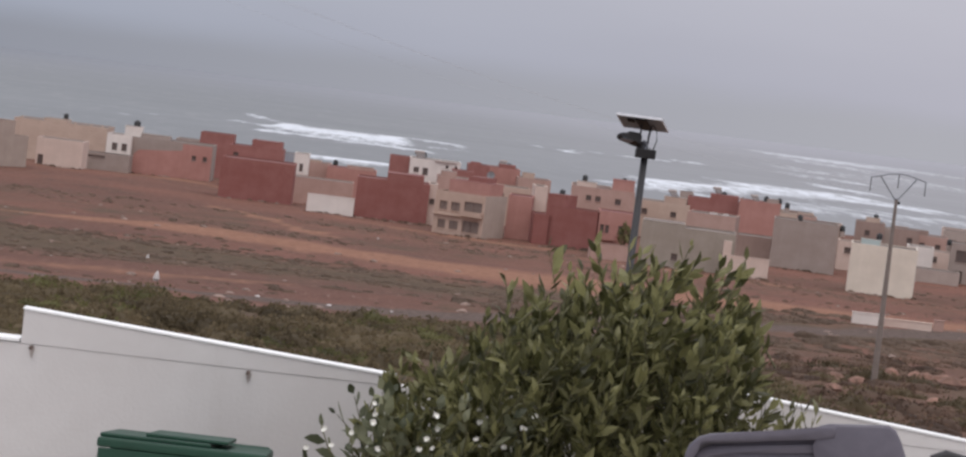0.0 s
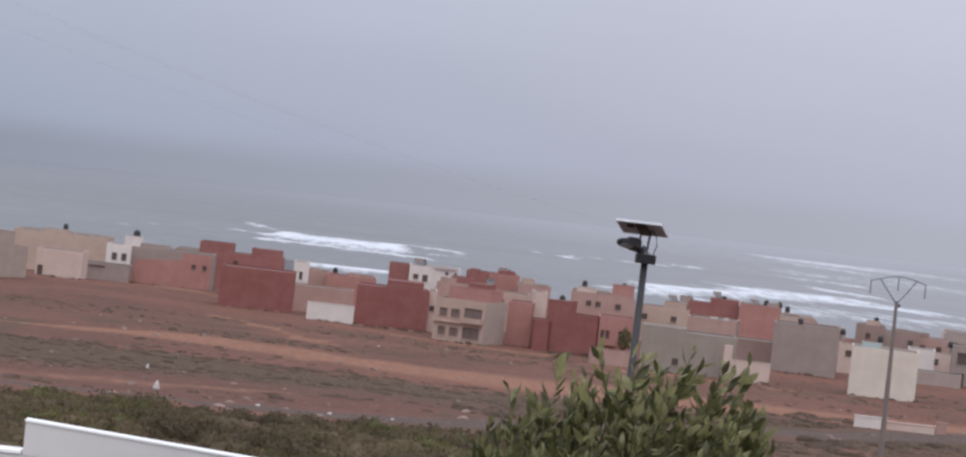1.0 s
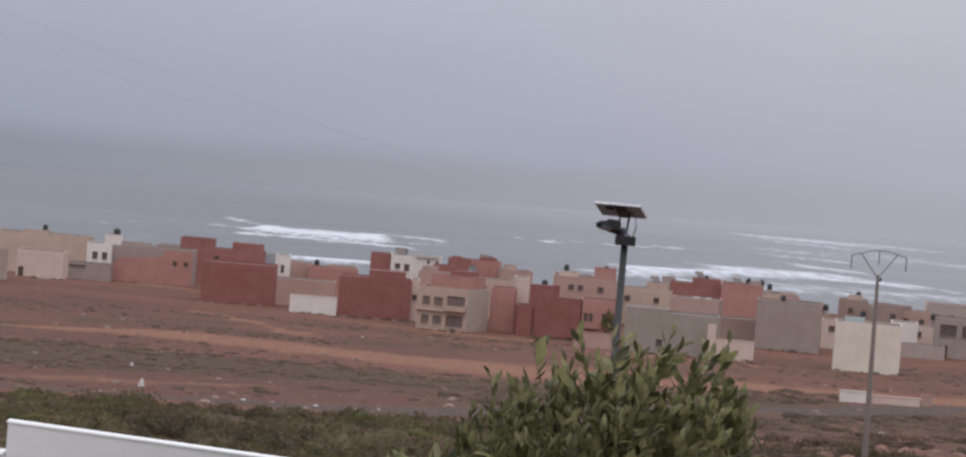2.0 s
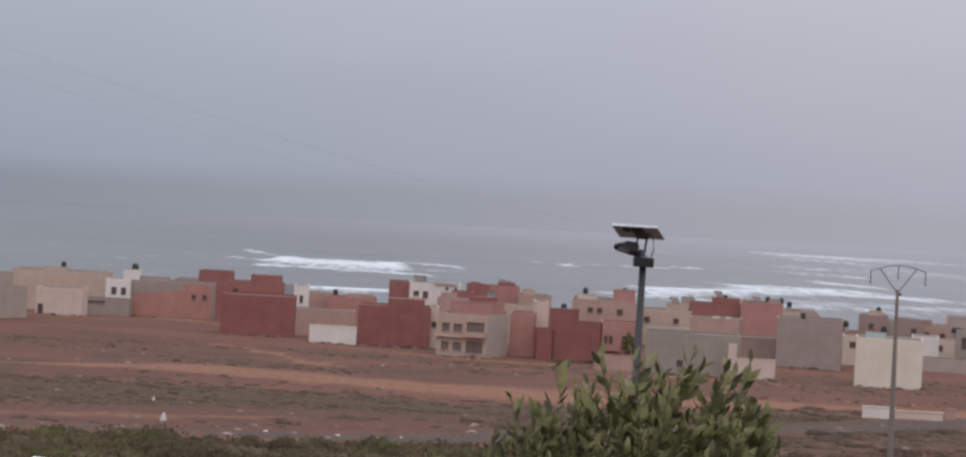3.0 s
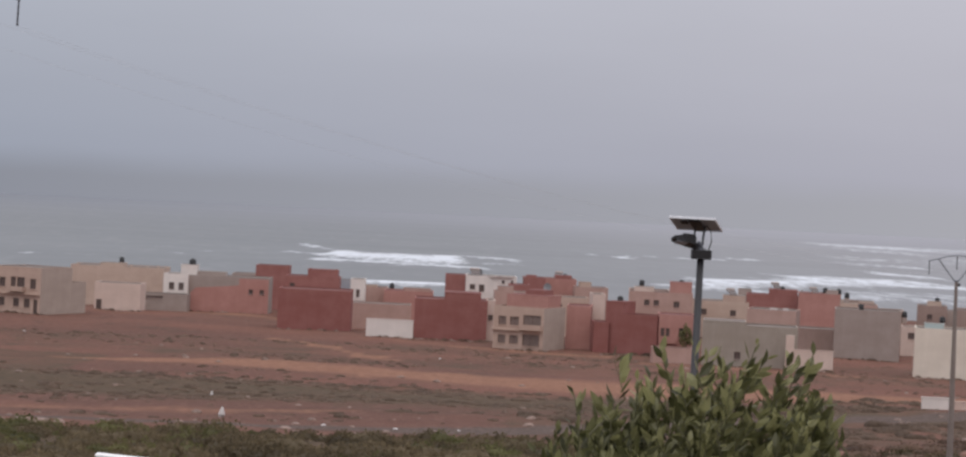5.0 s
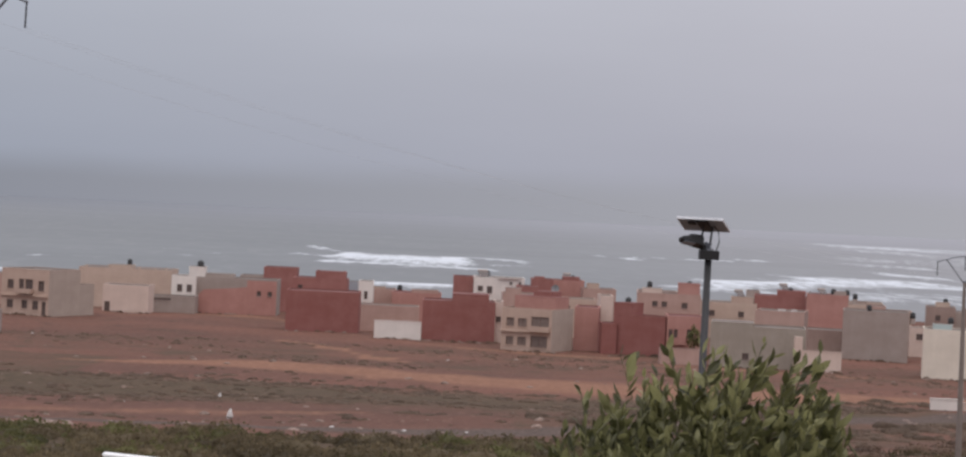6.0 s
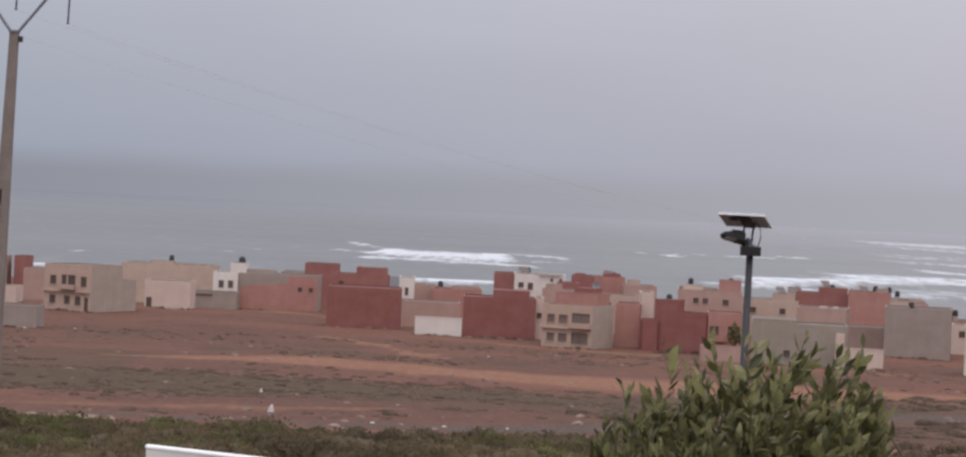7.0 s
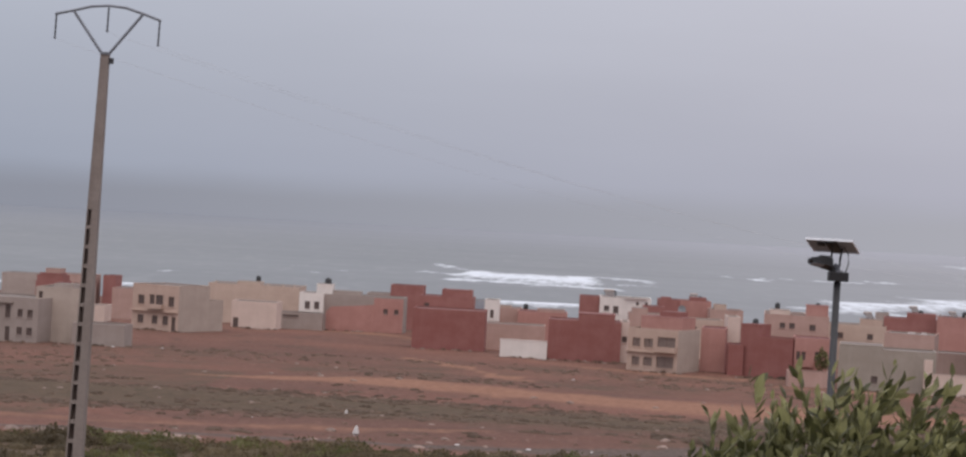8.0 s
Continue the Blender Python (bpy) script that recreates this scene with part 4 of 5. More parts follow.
def garden_wall():
    top = thing("garden_wall", pose(0, 8.5, 0), "white painted garden wall with sloping raised blocks on top", "wall", kind="structure")
    part("panel", box(-6, 7, 0, 0.09, -0.8, 1.312, 0.004), M_WALL, top)
    part("coping", box(-6, -1.352, -0.008, 0.095, 1.316, 1.330, 0.003), M_COPING, top)

    def block(x0, x1, z0, z1):
        bm = bmesh.new()
        prof = [(x0, 1.3123), (x1, 1.3123), (x1, z1 - 0.012), (x0, z0 - 0.012)]
        a = [bm.verts.new((x, -0.003, z)) for x, z in prof]
        b = [bm.verts.new((x, 0.058, z)) for x, z in prof]
        bm.faces.new(a), bm.faces.new(b[::-1])
        for i in range(4):
            bm.faces.new((a[i], b[i], b[(i + 1) % 4], a[(i + 1) % 4]))
        part("raised_block", bm, M_WALL, top)
        bm = bmesh.new()
        prof = [(x0 - 0.004, z0 - 0.010), (x1, z1 - 0.010), (x1, z1 - 0.002), (x0 - 0.004, z0 - 0.002)]
        a = [bm.verts.new((x, -0.008, z)) for x, z in prof]
        b = [bm.verts.new((x, 0.062, z)) for x, z in prof]
        bm.faces.new(a), bm.faces.new(b[::-1])
        for i in range(4):
            bm.faces.new((a[i], b[i], b[(i + 1) % 4], a[(i + 1) % 4]))
        part("sloping_cap", bm, M_COPING, top)

    block(-1.345, 0.18, 1.46, 1.359)
    block(1.30, 2.99, 1.480, 1.322)
    for x in (-1.30, -0.42):
        pin = part("iron_pin", tube([(x, -0.035, 1.300), (x, 0.05, 1.300)], 0.008, 8), M_RUST_SHADE, top)
        bm = bmesh.new()
        prof = [(-0.010, 0), (0.012, 0), (0.008, -0.02), (0.003, -0.045), (-0.004, -0.025)]
        bm.faces.new([bm.verts.new((x + a, -0.003, 1.296 + b)) for a, b in prof])
        part("rust_streak", bm, M_STAIN, pin)


garden_wall()


def green_bin(x, y):
    top = thing("wheeled_bin", pose(x, y, 0.012, 0, 0, 0), "dark green plastic wheeled bin with closed lid", "bin")
    w, d = 0.29, 0.34
    bm = bmesh.new()
    lo = [bm.verts.new((sx * 0.23, sy * 0.26, 0.06)) for sx, sy in ((-1, -1), (1, -1), (1, 1), (-1, 1))]
    hi = [bm.verts.new((sx * 0.278, sy * 0.325, 1.04)) for sx, sy in ((-1, -1), (1, -1), (1, 1), (-1, 1))]
    for i in range(4):
        bm.faces.new((lo[i], lo[(i + 1) % 4], hi[(i + 1) % 4], hi[i]))
    bm.faces.new(lo[::-1]), bm.faces.new(hi)
    bmesh.ops.bevel(bm, geom=list(bm.edges), offset=0.02, segments=2, affect="EDGES")
    part("body", bm, M_GREEN, top)
    fall = Matrix.Translation((0, -0.34, 1.105)) @ pose(0, 0, 0, -8.5, 0, 0)
    part("rim", box(-0.29, 0.29, -0.335, 0.335, 1.02, 1.05, 0.006), M_GREEN, top)
    lid = part("lid", box(-0.305, 0.305, -0.012, 0.70, 0.0, 0.036, 0.010, m=fall), M_GREEN, top)
    part("lid_panel", box(-0.30, 0.10, 0.02, 0.62, 0.0365, 0.052, 0.006, m=fall), M_GREEN, lid)
    part("lid_rib", box(-0.14, 0.16, 0.06, 0.60, 0.0525, 0.066, 0.005, m=fall), M_GREEN, lid)
    part("lid_skirt", box(-0.298, 0.298, -0.008, 0.0, -0.05, -0.002, 0, m=fall), M_GREEN, lid)
    part("handle", tube([(-0.22, 0.40, 0.98), (0.22, 0.40, 0.98)], 0.016, 8), M_GREEN, top)
    for sx in (-1, 1):
        part("handle_bracket", box(sx * 0.2 - 0.015, sx * 0.2 + 0.015, 0.3405, 0.40, 0.96, 1.00), M_GREEN, top)
        wheel = part("wheel", tube([(sx * 0.24, 0.27, 0.1), (sx * 0.29, 0.27, 0.1)], 0.1, 16), M_RUBBER, top)
        part("hub", tube([(sx * 0.288, 0.27, 0.1), (sx * 0.297, 0.27, 0.1)], 0.04, 10), M_GRAPH, wheel)
    part("axle", tube([(-0.24, 0.27, 0.1), (0.24, 0.27, 0.1)], 0.012, 6), M_STEEL, top)


green_bin(-0.575, 7.84)


def soft_slab(w, d, h, r, m, dome=0.0, n=7):
    """A rounded moulded slab: rounded rectangle in plan, with a rolled edge."""
    bm = bmesh.new()
    loops = []
    for inset, z in ((0.0, 0.0), (0.0, h * 0.6), (r * 0.25, h * 0.88), (r * 0.7, h), (r * 1.6, h + dome)):
        ring = []
        for cx, cy, a0 in ((w / 2 - r, d / 2 - r, 0), (-w / 2 + r, d / 2 - r, 90), (-w / 2 + r, -d / 2 + r, 180), (w / 2 - r, -d / 2 + r, 270)):
            for k in range(n):
                a = radians(a0 + 90 * k / (n - 1))
                rr = max(r - inset, 0.004)
                sx, sy = (1 if cx > 0 else -1), (1 if cy > 0 else -1)
                ring.append(bm.verts.new((cx + rr * math.cos(a) - (sx * max(0, inset - r)), cy + rr * math.sin(a) - (sy * max(0, inset - r)), z)))
        loops.append(ring)
    for a, b in zip(loops, loops[1:]):
        for i in range(len(a)):
            bm.faces.new((a[i], a[(i + 1) % len(a)], b[(i + 1) % len(a)], b[i]))
    bm.faces.new(loops[0][::-1]), bm.faces.new(loops[-1])
    bmesh.ops.transform(bm, matrix=m, verts=bm.verts)
    return bm


def profile_slab(points, y0, y1, bevel):
    """An outline in the x-z plane, drawn out from y0 to y1, with rolled edges."""
    bm = bmesh.new()
    a = [bm.verts.new((x, y0, z)) for x, z in points]
    c = [bm.verts.new((x, y1, z)) for x, z in points]
    n = len(points)
    bm.faces.new(a), bm.faces.new(c[::-1])
    for i in range(n):
        bm.faces.new((a[i], c[i], c[(i + 1) % n], a[(i + 1) % n]))
    bmesh.ops.bevel(bm, geom=[e for f in list(bm.faces)[:2] for e in f.edges], offset=bevel, segments=3, profile=0.5, affect="EDGES")
    # the top falls away towards the back
    for v in bm.verts:
        v.co.z -= 0.16 * max(0.0, v.co.y)
    return bm


def grey_container(x, y):
    top = thing("storage_bin", pose(x, y, 0.012, 0, 0, -12), "grey moulded plastic bin with a ridged sloping lid", "bin")
    part("body", soft_slab(0.62, 0.46, 1.44, 0.06, pose(0, 0.26, 0)), M_GRAPH, top, smooth=True)
    part("lower_layer", profile_slab([(-0.27, 1.38), (0.34, 1.38), (0.335, 1.50), (0.20, 1.537), (-0.08, 1.51), (-0.24, 1.484), (-0.27, 1.46)], 0.055, 0.46, 0.012), M_GRAPH, top, smooth=True)
    part("middle_layer", profile_slab([(-0.30, 1.40), (-0.315, 1.455), (-0.30, 1.485), (-0.272, 1.492), (-0.08, 1.522), (0.05, 1.546), (0.18, 1.538), (0.0, 1.508), (-0.20, 1.480), (-0.255, 1.465), (-0.27, 1.40)], 0.022, 0.46, 0.006), M_GRAPH, top, smooth=True)
    part("core", profile_slab([(-0.325, 1.38), (-0.325, 1.455), (-0.305, 1.487), (-0.272, 1.510), (-0.08, 1.540), (0.055, 1.565), (0.30, 1.60), (0.33, 1.38)], 0.034, 0.46, 0.006), M_GRAPH, top, smooth=True)
    lid = part("lid", profile_slab([(-0.35, 1.40), (-0.348, 1.46), (-0.338, 1.488), (-0.312, 1.517), (-0.275, 1.533), (-0.1, 1.567), (0.05, 1.600), (0.12, 1.613), (0.12, 1.575), (0.055, 1.561), (-0.08, 1.537), (-0.272, 1.507), (-0.305, 1.485), (-0.325, 1.455), (-0.33, 1.40)], 0.0, 0.48, 0.010), M_GRAPH, top, smooth=True)
    part("lid_boss", profile_slab([(0.075, 1.40), (0.065, 1.545), (0.056, 1.566), (0.062, 1.606), (0.098, 1.620), (0.283, 1.642), (0.308, 1.628), (0.330, 1.59), (0.352, 1.54), (0.36, 1.40)], 0.006, 0.44, 0.012), M_GRAPH, lid, smooth=True)


grey_container(1.44, 6.6)
# handle of a second bin, built alone as a bent tube
tagged(part("tube_handle", tube([(2.02, 6.6, 0), (2.02, 6.6, 1.50), (2.0, 6.6, 1.555), (1.93, 6.6, 1.565), (1.885, 6.6, 1.55)], [0.02, 0.02, 0.022, 0.022, 0.016], 10), M_TANK), "dark grey bent tube handle beside the bin", "rail")


# ---------------------------------------------------------------- shrubs
def leaf_cloud(name, bases, dirs, lengths, ratio, fold, material, rng):
    """Many folded leaves as one mesh: base, two flanks, a keel and a tip each."""
    n = len(bases)
    d = dirs / np.linalg.norm(dirs, axis=1, keepdims=True)
    side = np.cross(d, rng.normal(size=(n, 3)))
    side /= np.linalg.norm(side, axis=1, keepdims=True)
    up_ = np.cross(side, d)
    L = lengths[:, None]
    wd = L * ratio
    curl = (rng.random((n, 1)) - 0.35) * 0.5
    v = np.stack([bases, bases + d * L * 0.38 + side * wd, bases + d * L * 0.72 + side * wd * 0.72 + up_ * L * curl * 0.3, bases + d * L + up_ * L * curl,
                  bases + d * L * 0.72 - side * wd * 0.72 + up_ * L * curl * 0.3, bases + d * L * 0.38 - side * wd, bases + d * L * 0.45 - up_ * L * fold], 1)
    tri = np.array([(0, 1, 6), (1, 2, 6), (2, 3, 6), (3, 4, 6), (4, 5, 6), (5, 0, 6)])
    f = (np.arange(n)[:, None, None] * 7 + tri[None]).reshape(-1, 3)
    return mesh_of(name, v.reshape(-1, 3).tolist(), f.tolist(), material)


def shrub(name, x, y, foot_h, shoots, label, leaf, seed, per=18, length=0.083, ratio=0.185, flowers=0):
    """shoots: function rng -> (start, tip). Stems fan from the foot; leafy shoots end at the crown's edge."""
    rng = np.random.default_rng(seed)
    top = thing(name, pose(x, y, 0), label, "shrub")
    stems, twigs = bmesh.new(), bmesh.new()
    for i in range(9):
        a = 2 * math.pi * i / 9
        tip = Vector((0.45 * math.cos(a), 0.3 * math.sin(a), foot_h))
        add_tube(stems, [(0.05 * math.cos(a), 0.05 * math.sin(a), -0.25), tuple(tip * 0.5), tuple(tip)], [0.025, 0.018, 0.009], 6)
    B, D, Ls = [], [], []
    for start, tip in shoots(rng):
        start, tip = np.array(start), np.array(tip)
        axis = tip - start
        ln = np.linalg.norm(axis)
        bend = rng.normal(size=3) * 0.10 * ln
        mid = start + axis * 0.5 + bend
        add_tube(twigs, [tuple(start), tuple(mid), tuple(tip)], [0.0045, 0.003, 0.0015], 4)
        k = max(4, int(per * ln / 0.4))
        for j in range(k):
            s = 0.22 + 0.80 * j / (k - 1)
            p = (1 - s) ** 2 * start + 2 * s * (1 - s) * (mid + bend * 0.4) + s * s * tip
            out = rng.normal(size=3)
            out -= axis * (out @ axis) / (ln * ln)
            out /= np.linalg.norm(out)
            tilt = (0.40 + 0.50 * (1 - s)) * (0.5 + 0.9 * rng.random())
            B.append(p), D.append(axis / ln * math.cos(tilt) + out * math.sin(tilt) + np.array((0, 0, -0.55 * rng.random() ** 2)))
            Ls.append(length * (0.6 + 0.65 * rng.random()) * (1.0 if s < 0.9 else 0.7))
    part("stem", stems, M_BARK, top)
    tagged(part("twig", twigs, M_TWIG, top), kind="stuff")
    crown = new("crown", leaf_cloud("crown", np.array(B), np.array(D), np.array(Ls), ratio, 0.06, leaf, rng))
    crown.parent = top
    tagged(crown, kind="stuff")
    if flowers:
        bm = bmesh.new()
        for i in range(flowers):
            j = rng.integers(len(B))
            p = Vector(B[j]) + Vector((0, -0.05, 0.03))
            for q in range(5):
                a = 2 * math.pi * q / 5 + i
                c = Vector((math.cos(a), -0.5 + 0.3 * math.sin(a + i), math.sin(a)))
                s = 0.004 + 0.005 * rng.random()
                t = Vector((-math.sin(a), 0, math.cos(a))) * s * 0.9
                bm.faces.new([bm.verts.new(v) for v in (p, p + c * s + t, p + c * s * 1.5, p + c * s - t)])
        tagged(part("blossom", bm, M_PETAL, top, "small white flowers"), kind="stuff")
    return top


def main_shoots(rng):
    out = []
    # crown outline: height of the leafy edge over x, from the shrub's axis
    ox = [-0.98, -0.83, -0.6, -0.45, -0.3, -0.1, 0.25, 0.45, 0.55, 0.64]
    oz = [1.27, 1.44, 1.58, 1.66, 1.79, 1.90, 1.96, 1.91, 1.79, 1.41]
    for i in range(540):
        x = rng.uniform(-0.84, 0.58)
        edge_z = np.interp(x, ox, oz)
        depth = rng.uniform(-0.5, 0.42)
        zt = edge_z - 0.55 * (abs(depth) / 0.5) ** 2 * rng.random() - rng.random() ** 1.6 * 0.75
        tip = (x + rng.normal() * 0.03, depth, max(0.75, zt))
        lean = rng.normal() * 0.10 + 0.12 * x
        ln = rng.uniform(0.22, 0.42)
        out.append(((tip[0] - lean, tip[1] * 0.8, tip[2] - ln), tip))
    # single shoots that stand clear of the crown
    for x, z in ((-0.3, 2.01), (-0.44, 1.87), (-0.12, 2.03), (-0.02, 2.07), (-0.05, 1.96), (0.04, 2.03), (0.09, 2.02), (0.22, 2.08), (0.26, 2.03), (0.33, 2.03), (0.39, 2.01), (0.45, 2.05), (0.52, 1.85), (-0.21, 1.93), (-0.17, 1.94), (0.3, 1.95), (-0.36, 1.84), (0.16, 2.0)):
        y, z = rng.uniform(-0.2, 0.0), z - 0.015
        out.append(((x - 0.10 * x + rng.normal() * 0.06, y, z - rng.uniform(0.18, 0.30)), (x, y, z)))
    return out


def left_shoots(rng):
    out = []
    for i in range(62):
        x = rng.uniform(-0.38, 0.50)
        edge_z = np.interp(x, [-0.4, -0.3, -0.12, 0.1, 0.3, 0.55], [1.22, 1.33, 1.45, 1.49, 1.46, 1.40])
        z = edge_z - 0.45 * rng.random() ** 1.3
        y = rng.uniform(-0.3, 0.2)
        out.append(((x * 0.7 + rng.normal() * 0.05, y * 0.7, z - rng.uniform(0.15, 0.28)), (x, y, z)))
    return out


shrub("shrub", 0.97, 7.82, 1.3, main_shoots, "tall dense dark green shrub with narrow upright leaves", M_LEAF, 3)
shrub("shrub", 0.24, 7.55, 0.95, left_shoots, "low shrub with rounder grey green leaves and white flowers", M_LEAF2, 8, 10, 0.074, 0.31, 70)


def right_shoots(rng):
    out = []
    for i in range(9):
        x, z = rng.uniform(-0.14, 0.20), rng.uniform(1.40, 1.50)
        out.append(((x * 0.7, 0, z - 0.30), (x + rng.normal() * 0.03, rng.normal() * 0.05, z)))
    return out


shrub("shrub", 1.72, 8.1, 0.95, right_shoots, "thin young shrub with a few narrow leaves", M_LEAF, 5, 8)


def street_tree(x, y, h, r):
    rng = np.random.default_rng(17)
    top = thing("tree", pose(x, y, ground_z(x, y)), "small dark green street tree beside a pink house", "tree")
    bm = tube([(0, 0, -0.5), (0.05, 0, h * 0.4), (0, 0, h * 0.75)], [0.14, 0.11, 0.05], 8)
    for a in range(5):
        add_tube(bm, [(0.03, 0, h * (0.4 + 0.06 * a)), (r * 0.7 * math.cos(a * 2.2), r * 0.7 * math.sin(a * 2.2), h * (0.62 + 0.05 * a))], [0.05, 0.02], 6)
    part("trunk", bm, M_BARK, top)
    n = 900
    v = rng.normal(size=(n, 3))
    v /= np.linalg.norm(v, axis=1, keepdims=True)
    p = v * (0.45 + 0.6 * rng.random((n, 1)) ** 0.6) * np.array((r, r, h * 0.30)) * (1 + 0.25 * np.sin(5 * v[:, :1] + 3 * v[:, 2:])) + np.array((0, 0, h * 0.68))
    crown = new("crown", leaf_cloud("crown", p, v + rng.normal(size=(n, 3)) * 0.5, 0.22 + 0.14 * rng.random(n), 0.3, 0.06, M_LEAF, rng))
    crown.parent = top
    tagged(crown, kind="stuff")


street_tree(41.8, 341, 5.5, 0.95)


# ---------------------------------------------------------------- scrub, tufts, stones and litter on the slope
def clumps(name, spots, material, label, seed, leaves, ratio, size=0.16, mound=1.0):
    """Low bushes as many small leaves on a mound; spots: x, y, radius, height."""
    rng = np.random.default_rng(seed)
    B, D, L, mv, mf = [], [], [], [], []
    for x, y, r, h in spots:
        z = relief(x, y)
        k = int(leaves * (0.6 + 0.8 * rng.random()))
        a, q = rng.random(k) * 2 * math.pi, np.sqrt(rng.random(k))
        lump = 0.75 + 0.35 * np.sin(a * 3 + x)
        hh = h * (1 - q ** 2) * (0.5 + 0.5 * rng.random(k))
        p = np.stack([x + r * q * lump * np.cos(a), y + r * q * lump * np.sin(a), z - 0.05 + hh * 0.9], 1)
        d = np.stack([np.cos(a) * q, np.sin(a) * q, 0.5 + 0.6 * rng.random(k)], 1) + rng.normal(size=(k, 3)) * 0.35
        B.append(p), D.append(d), L.append(r * size * (0.7 + 0.6 * rng.random(k)))
        # a soft twiggy mound under the leaves
        o, n = len(mv), 9
        for q, zz in ((1.0, -0.08), (0.86, 0.38), (0.5, 0.72)):
            for j in range(n):
                t = 2 * math.pi * j / n
                rr = r * mound * q * (0.75 + 0.35 * math.sin(t * 3 + x)) * (0.88 + 0.24 * rng.random())
                mv.append((x + rr * math.cos(t), y + rr * math.sin(t), z + h * mound * zz * (0.8 + 0.4 * rng.random())))
        mv.append((x, y, z + h * mound * 0.85))
        for s in range(2):
            for j in range(n):
                mf.append((o + s * n + j, o + s * n + (j + 1) % n, o + (s + 1) * n + (j + 1) % n, o + (s + 1) * n + j))
        mf.extend((o + 2 * n + j, o + 2 * n + (j + 1) % n, o + 3 * n) for j in range(n))
    me = leaf_cloud(name, np.concatenate(B), np.concatenate(D), np.concatenate(L), ratio, 0.08, material, rng)
    bm = bmesh.new()
    bm.from_mesh(me)
    mounds = bpy.data.meshes.new(name)
    mounds.from_pydata(mv, [], mf)
    for p in mounds.polygons:
        p.use_smooth = True
    bm.from_mesh(mounds)
    bm.to_mesh(me)
    bm.free()
    bpy.data.meshes.remove(mounds)
    ob = new(name, me)
    return tagged(ob, label, "bushes", kind="stuff")


def scatter(n, x0, x1, y0, y1, keep, seed, rmin, rmax, tall):
    rng = np.random.default_rng(seed)
    out = []
    while len(out) < n:
        y = rng.uniform(y0, y1)
        x = rng.uniform(x0, x1)
        if abs(x - 2) > 0.34 * y + 6 or not keep(x, y, rng):
            continue
        r = rmin + (rmax - rmin) * rng.random() ** 2
        out.append((x, y, r, r * tall * (0.7 + 0.6 * rng.random())))
    return out


def belt_edge(x):
    return 129 + 0.22 * x + 5 * noise.noise((x * 0.08, 0, 3))


def off_road(x, y):
    return near_line(x, y, ROAD, 0.9) <= 0 and near_line(x, y, TRACK, 0.8) <= 0 and near_line(x, y, TRACK_LOW, 0.9) <= 0


clumps("scrub", scatter(900, -50, 36, 62, 140, lambda x, y, g: y < belt_edge(x) - 1 and (x < 14 or g.random() < 0.25), 11, 0.7, 2.2, 0.48), M_SCRUB, "olive brown scrub covering the slope", 1, 210, 0.40, 0.095, 0.72)
clumps("green_scrub", scatter(420, -50, 20, 66, 138, lambda x, y, g: y < belt_edge(x) and noise.noise((x * 0.09, y * 0.09, 9)) > -0.08, 12, 0.5, 1.8, 0.5), M_SCRUBG, "fresh green bushes among the scrub", 2, 200, 0.40, 0.095, 0.72)
clumps("dry_tufts", scatter(2600, -110, 120, 128, 345, lambda x, y, g: off_road(x, y) and noise.noise((x * 0.035, y * 0.06, 2)) + 0.35 * g.random() > (0.08 if 170 < y < 232 else 0.22), 13, 0.2, 0.8, 0.3), M_DRY, "dry brown tufts dotting the red field", 3, 18, 0.42, 0.14)
clumps("field_scrub", scatter(1300, -90, 70, 172, 236, lambda x, y, g: off_road(x, y) and noise.noise((x * 0.03, y * 0.08, 4)) > -0.05, 14, 0.25, 1.3, 0.18), M_DRY, "dull brown tufts along the field", 4, 26, 0.42, 0.1)
clumps("verge_scrub", scatter(420, -40, 80, 100, 240, lambda x, y, g: x > 8 and near_line(x, y, ROAD, 2.6) > 0.1 and near_line(x, y, ROAD, 1.0) <= 0, 15, 0.4, 1.7, 0.32), M_DRY, "dark tufts along the gravel road", 5, 50, 0.4, 0.11)


clumps("brush", scatter(680, 10, 62, 74, 172, lambda x, y, g: off_road(x, y) and y < 100 + 1.6 * x and noise.noise((x * 0.07, y * 0.05, 6)) > -0.35, 16, 0.4, 1.8, 0.34), M_BRUSH, "brown brush and weeds on the slope below the wall", 9, 90, 0.40, 0.10, 0.8)


def stones(name, spots, material, label, seed):
    rng = np.random.default_rng(seed)
    V, F = [], []
    for x, y, r, h in spots:
        z, o = relief(x, y), len(V)
        n = 7
        for q, zz in ((1.0, -0.1), (0.95, 0.35), (0.55, 0.8)):
            for j in range(n):
                a = 2 * math.pi * j / n
                rr = r * q * (0.75 + 0.5 * rng.random())
                V.append((x + rr * math.cos(a), y + rr * math.sin(a), z + h * zz))
        V.append((x, y, z + h))
        for k in range(2):
            for j in range(n):
                F.append((o + k * n + j, o + k * n + (j + 1) % n, o + (k + 1) * n + (j + 1) % n, o + (k + 1) * n + j))
        for j in range(n):
            F.append((o + 2 * n + j, o + 2 * n + (j + 1) % n, o + 3 * n))
    return tagged(new(name, mesh_of(name, V, F, material)), label, "stones", kind="stuff")


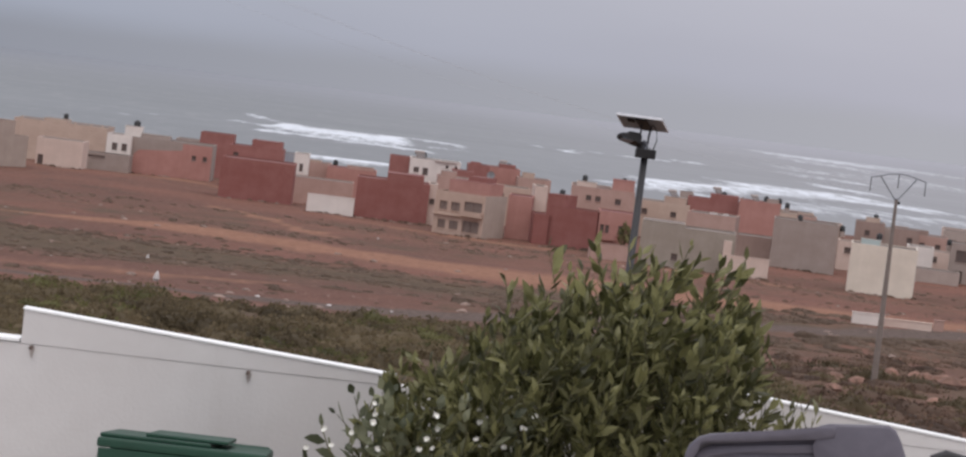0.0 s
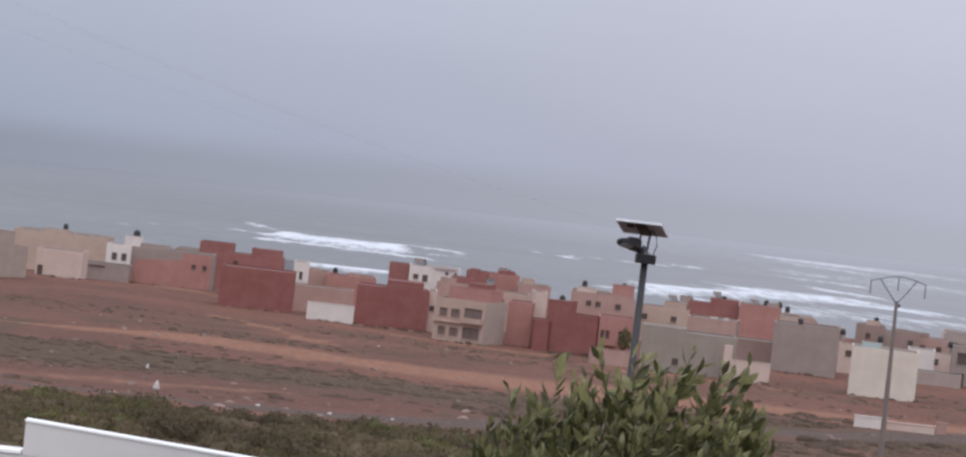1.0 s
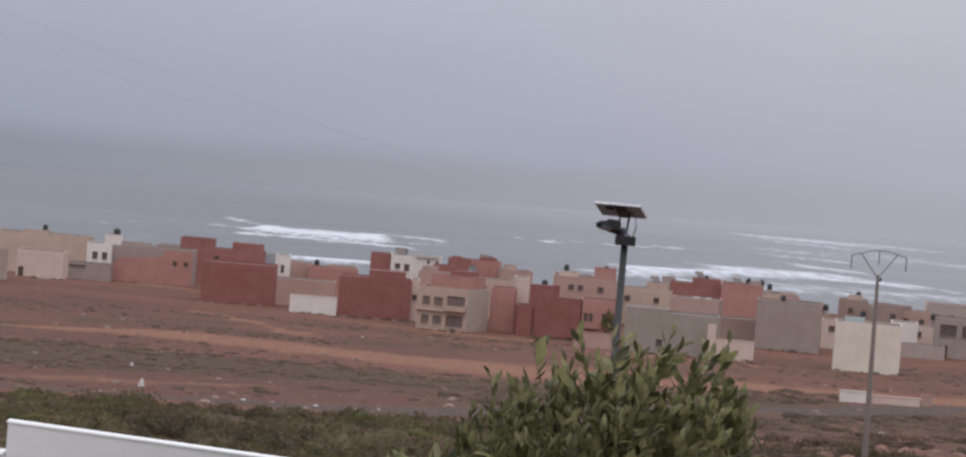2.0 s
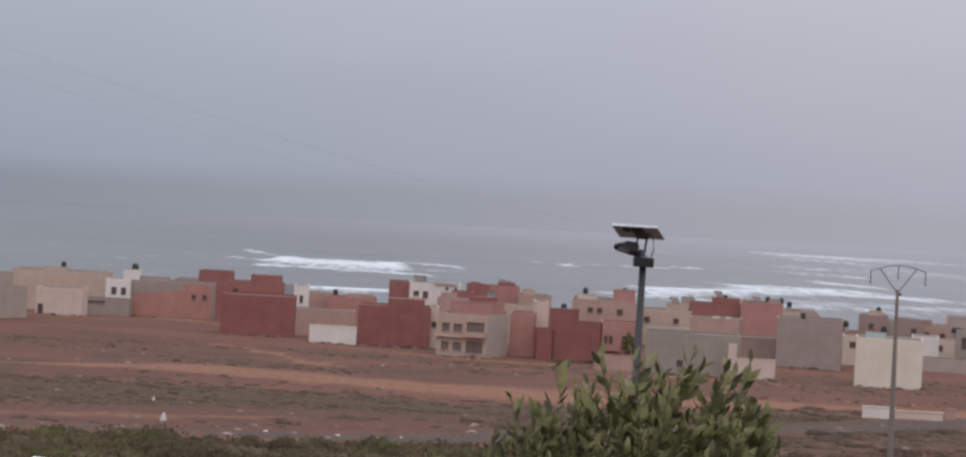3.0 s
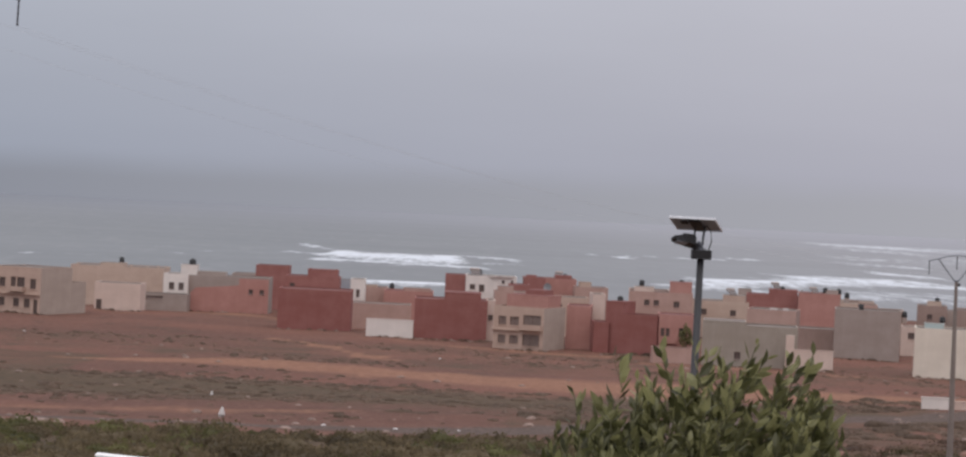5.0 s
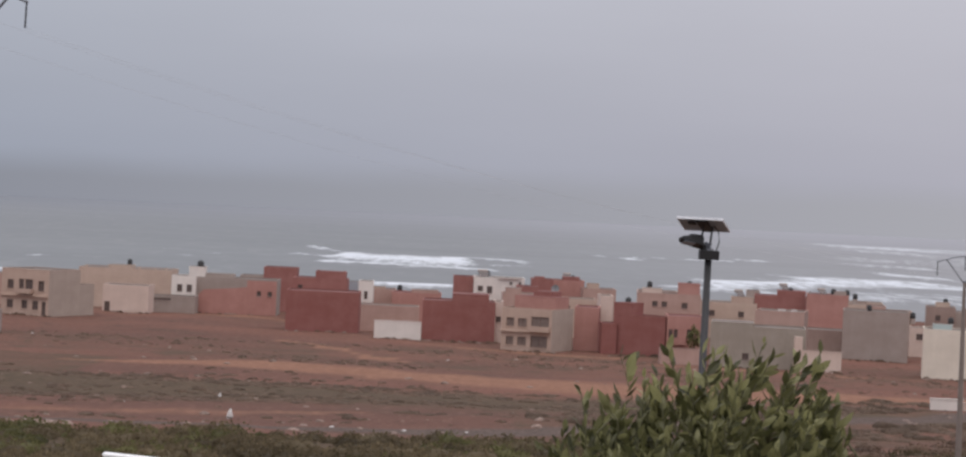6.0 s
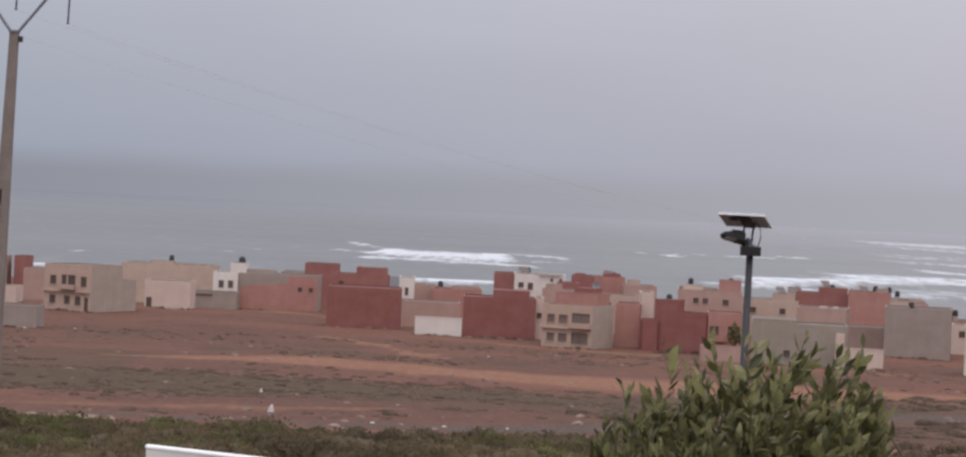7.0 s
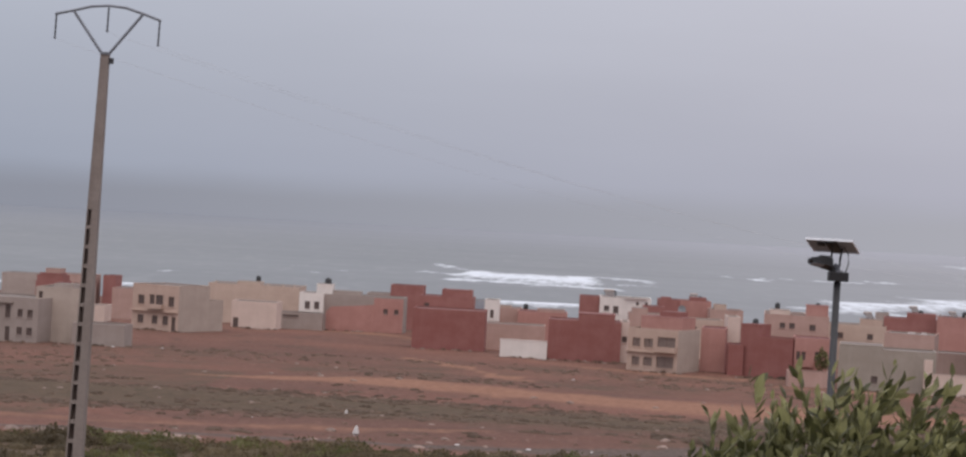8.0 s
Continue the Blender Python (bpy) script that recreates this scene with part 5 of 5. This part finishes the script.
stones("rubble", scatter(170, -60, 70, 128, 330, lambda x, y, g: near_line(x, y, ROAD, 2.0) > 0.05 or g.random() < 0.25, 21, 0.12, 0.5, 0.5), M_STONE, "pale stones and rubble along the road and field", 6)
stones("rubble_heap", [(-36 + 0.9 * i + 0.6 * math.sin(i * 7), 131 + 1.2 * math.sin(i * 3.1), 0.32 + 0.28 * abs(math.sin(i * 5)), 0.3) for i in range(16)], M_STONE, "heap of pale rubble at the edge of the scrub", 7)


stones("red_rocks", [(35.4 + 0.75 * i + 0.5 * math.sin(i * 5), 136 + 1.5 * math.sin(i * 2.3), 0.6 + 0.5 * abs(math.sin(i * 3)), 0.75) for i in range(9)] + [(24.0 + 6.5 * abs(math.sin(i * 1.7)), 104 + 3.1 * i, 0.35 + 0.25 * abs(math.sin(i * 4)), 0.4) for i in range(12)], M_REDROCK, "reddish rocks and clods on the slope", 8)


def along_fronts(n, seed, rmin, rmax, tall):
    """Weeds and rubble that gather at the foot of the front row."""
    rng = np.random.default_rng(seed)
    fronts = ((-95, -70, 323.2), (-82, -72, 390), (-67, -58, 420), (-53, -34.5, 442), (-28, -15, 379.2), (-12, -3, 364.9), (-3, 10, 367.4), (11, 19, 344.5), (28, 37, 345.5), (42, 56, 320.6), (56, 61, 317.2), (71, 82, 367.5), (72, 82.5, 309.8))
    out = []
    for i in range(n):
        a, b, y = fronts[int(rng.integers(len(fronts)))]
        r = rmin + (rmax - rmin) * rng.random() ** 2
        out.append((rng.uniform(a, b), y - rng.random() ** 2 * 3.0, r, r * tall * (0.6 + 0.8 * rng.random())))
    return out


clumps("weeds", along_fronts(170, 31, 0.25, 0.8, 0.55), M_BRUSH, "dry weeds at the foot of the houses", 32, 40, 0.4, 0.14)
stones("building_rubble", along_fronts(130, 33, 0.15, 0.55, 0.6), M_STONE, "building rubble at the foot of the houses", 34)


def marker(x, y, h):
    z = relief(x, y)
    ob = part("boundary_stone", tube([(x, y, z - 0.15), (x, y, z + h * 0.25), (x + 0.03, y, z + h * 0.7), (x + 0.05, y, z + h)], [h * 0.36, h * 0.34, h * 0.2, h * 0.06], 9), M_LITTER)
    tagged(ob, "white painted boundary stone on the red earth", "stone", "boundary stones")


marker(-15.5, 158.4, 0.78)
marker(-19.2, 186.4, 0.5)


def litter(spots):
    for x, y, s in spots:
        z = relief(x, y)
        bm = bmesh.new()
        bmesh.ops.create_icosphere(bm, subdivisions=2, radius=s)
        for v in bm.verts:
            v.co *= 0.7 + 0.6 * abs(noise.noise(v.co * 3.1 / s + Vector((x, y, 0))))
            v.co.z *= 0.45
        bmesh.ops.translate(bm, vec=(x, y, z + 0.12 * s), verts=bm.verts)
        tagged(part("plastic_bag", bm, M_LITTER), "crumpled white plastic bag on the ground", "litter", "litter")


litter([(-7.5, 153, 0.2), (-2.2, 150.5, 0.24), (2.4, 154, 0.16), (-70, 322, 0.4), (-64, 331, 0.3), (1.5, 300, 0.25), (-26, 175, 0.16), (-34, 133, 0.25), (-30, 128, 0.2), (9, 149, 0.16)])
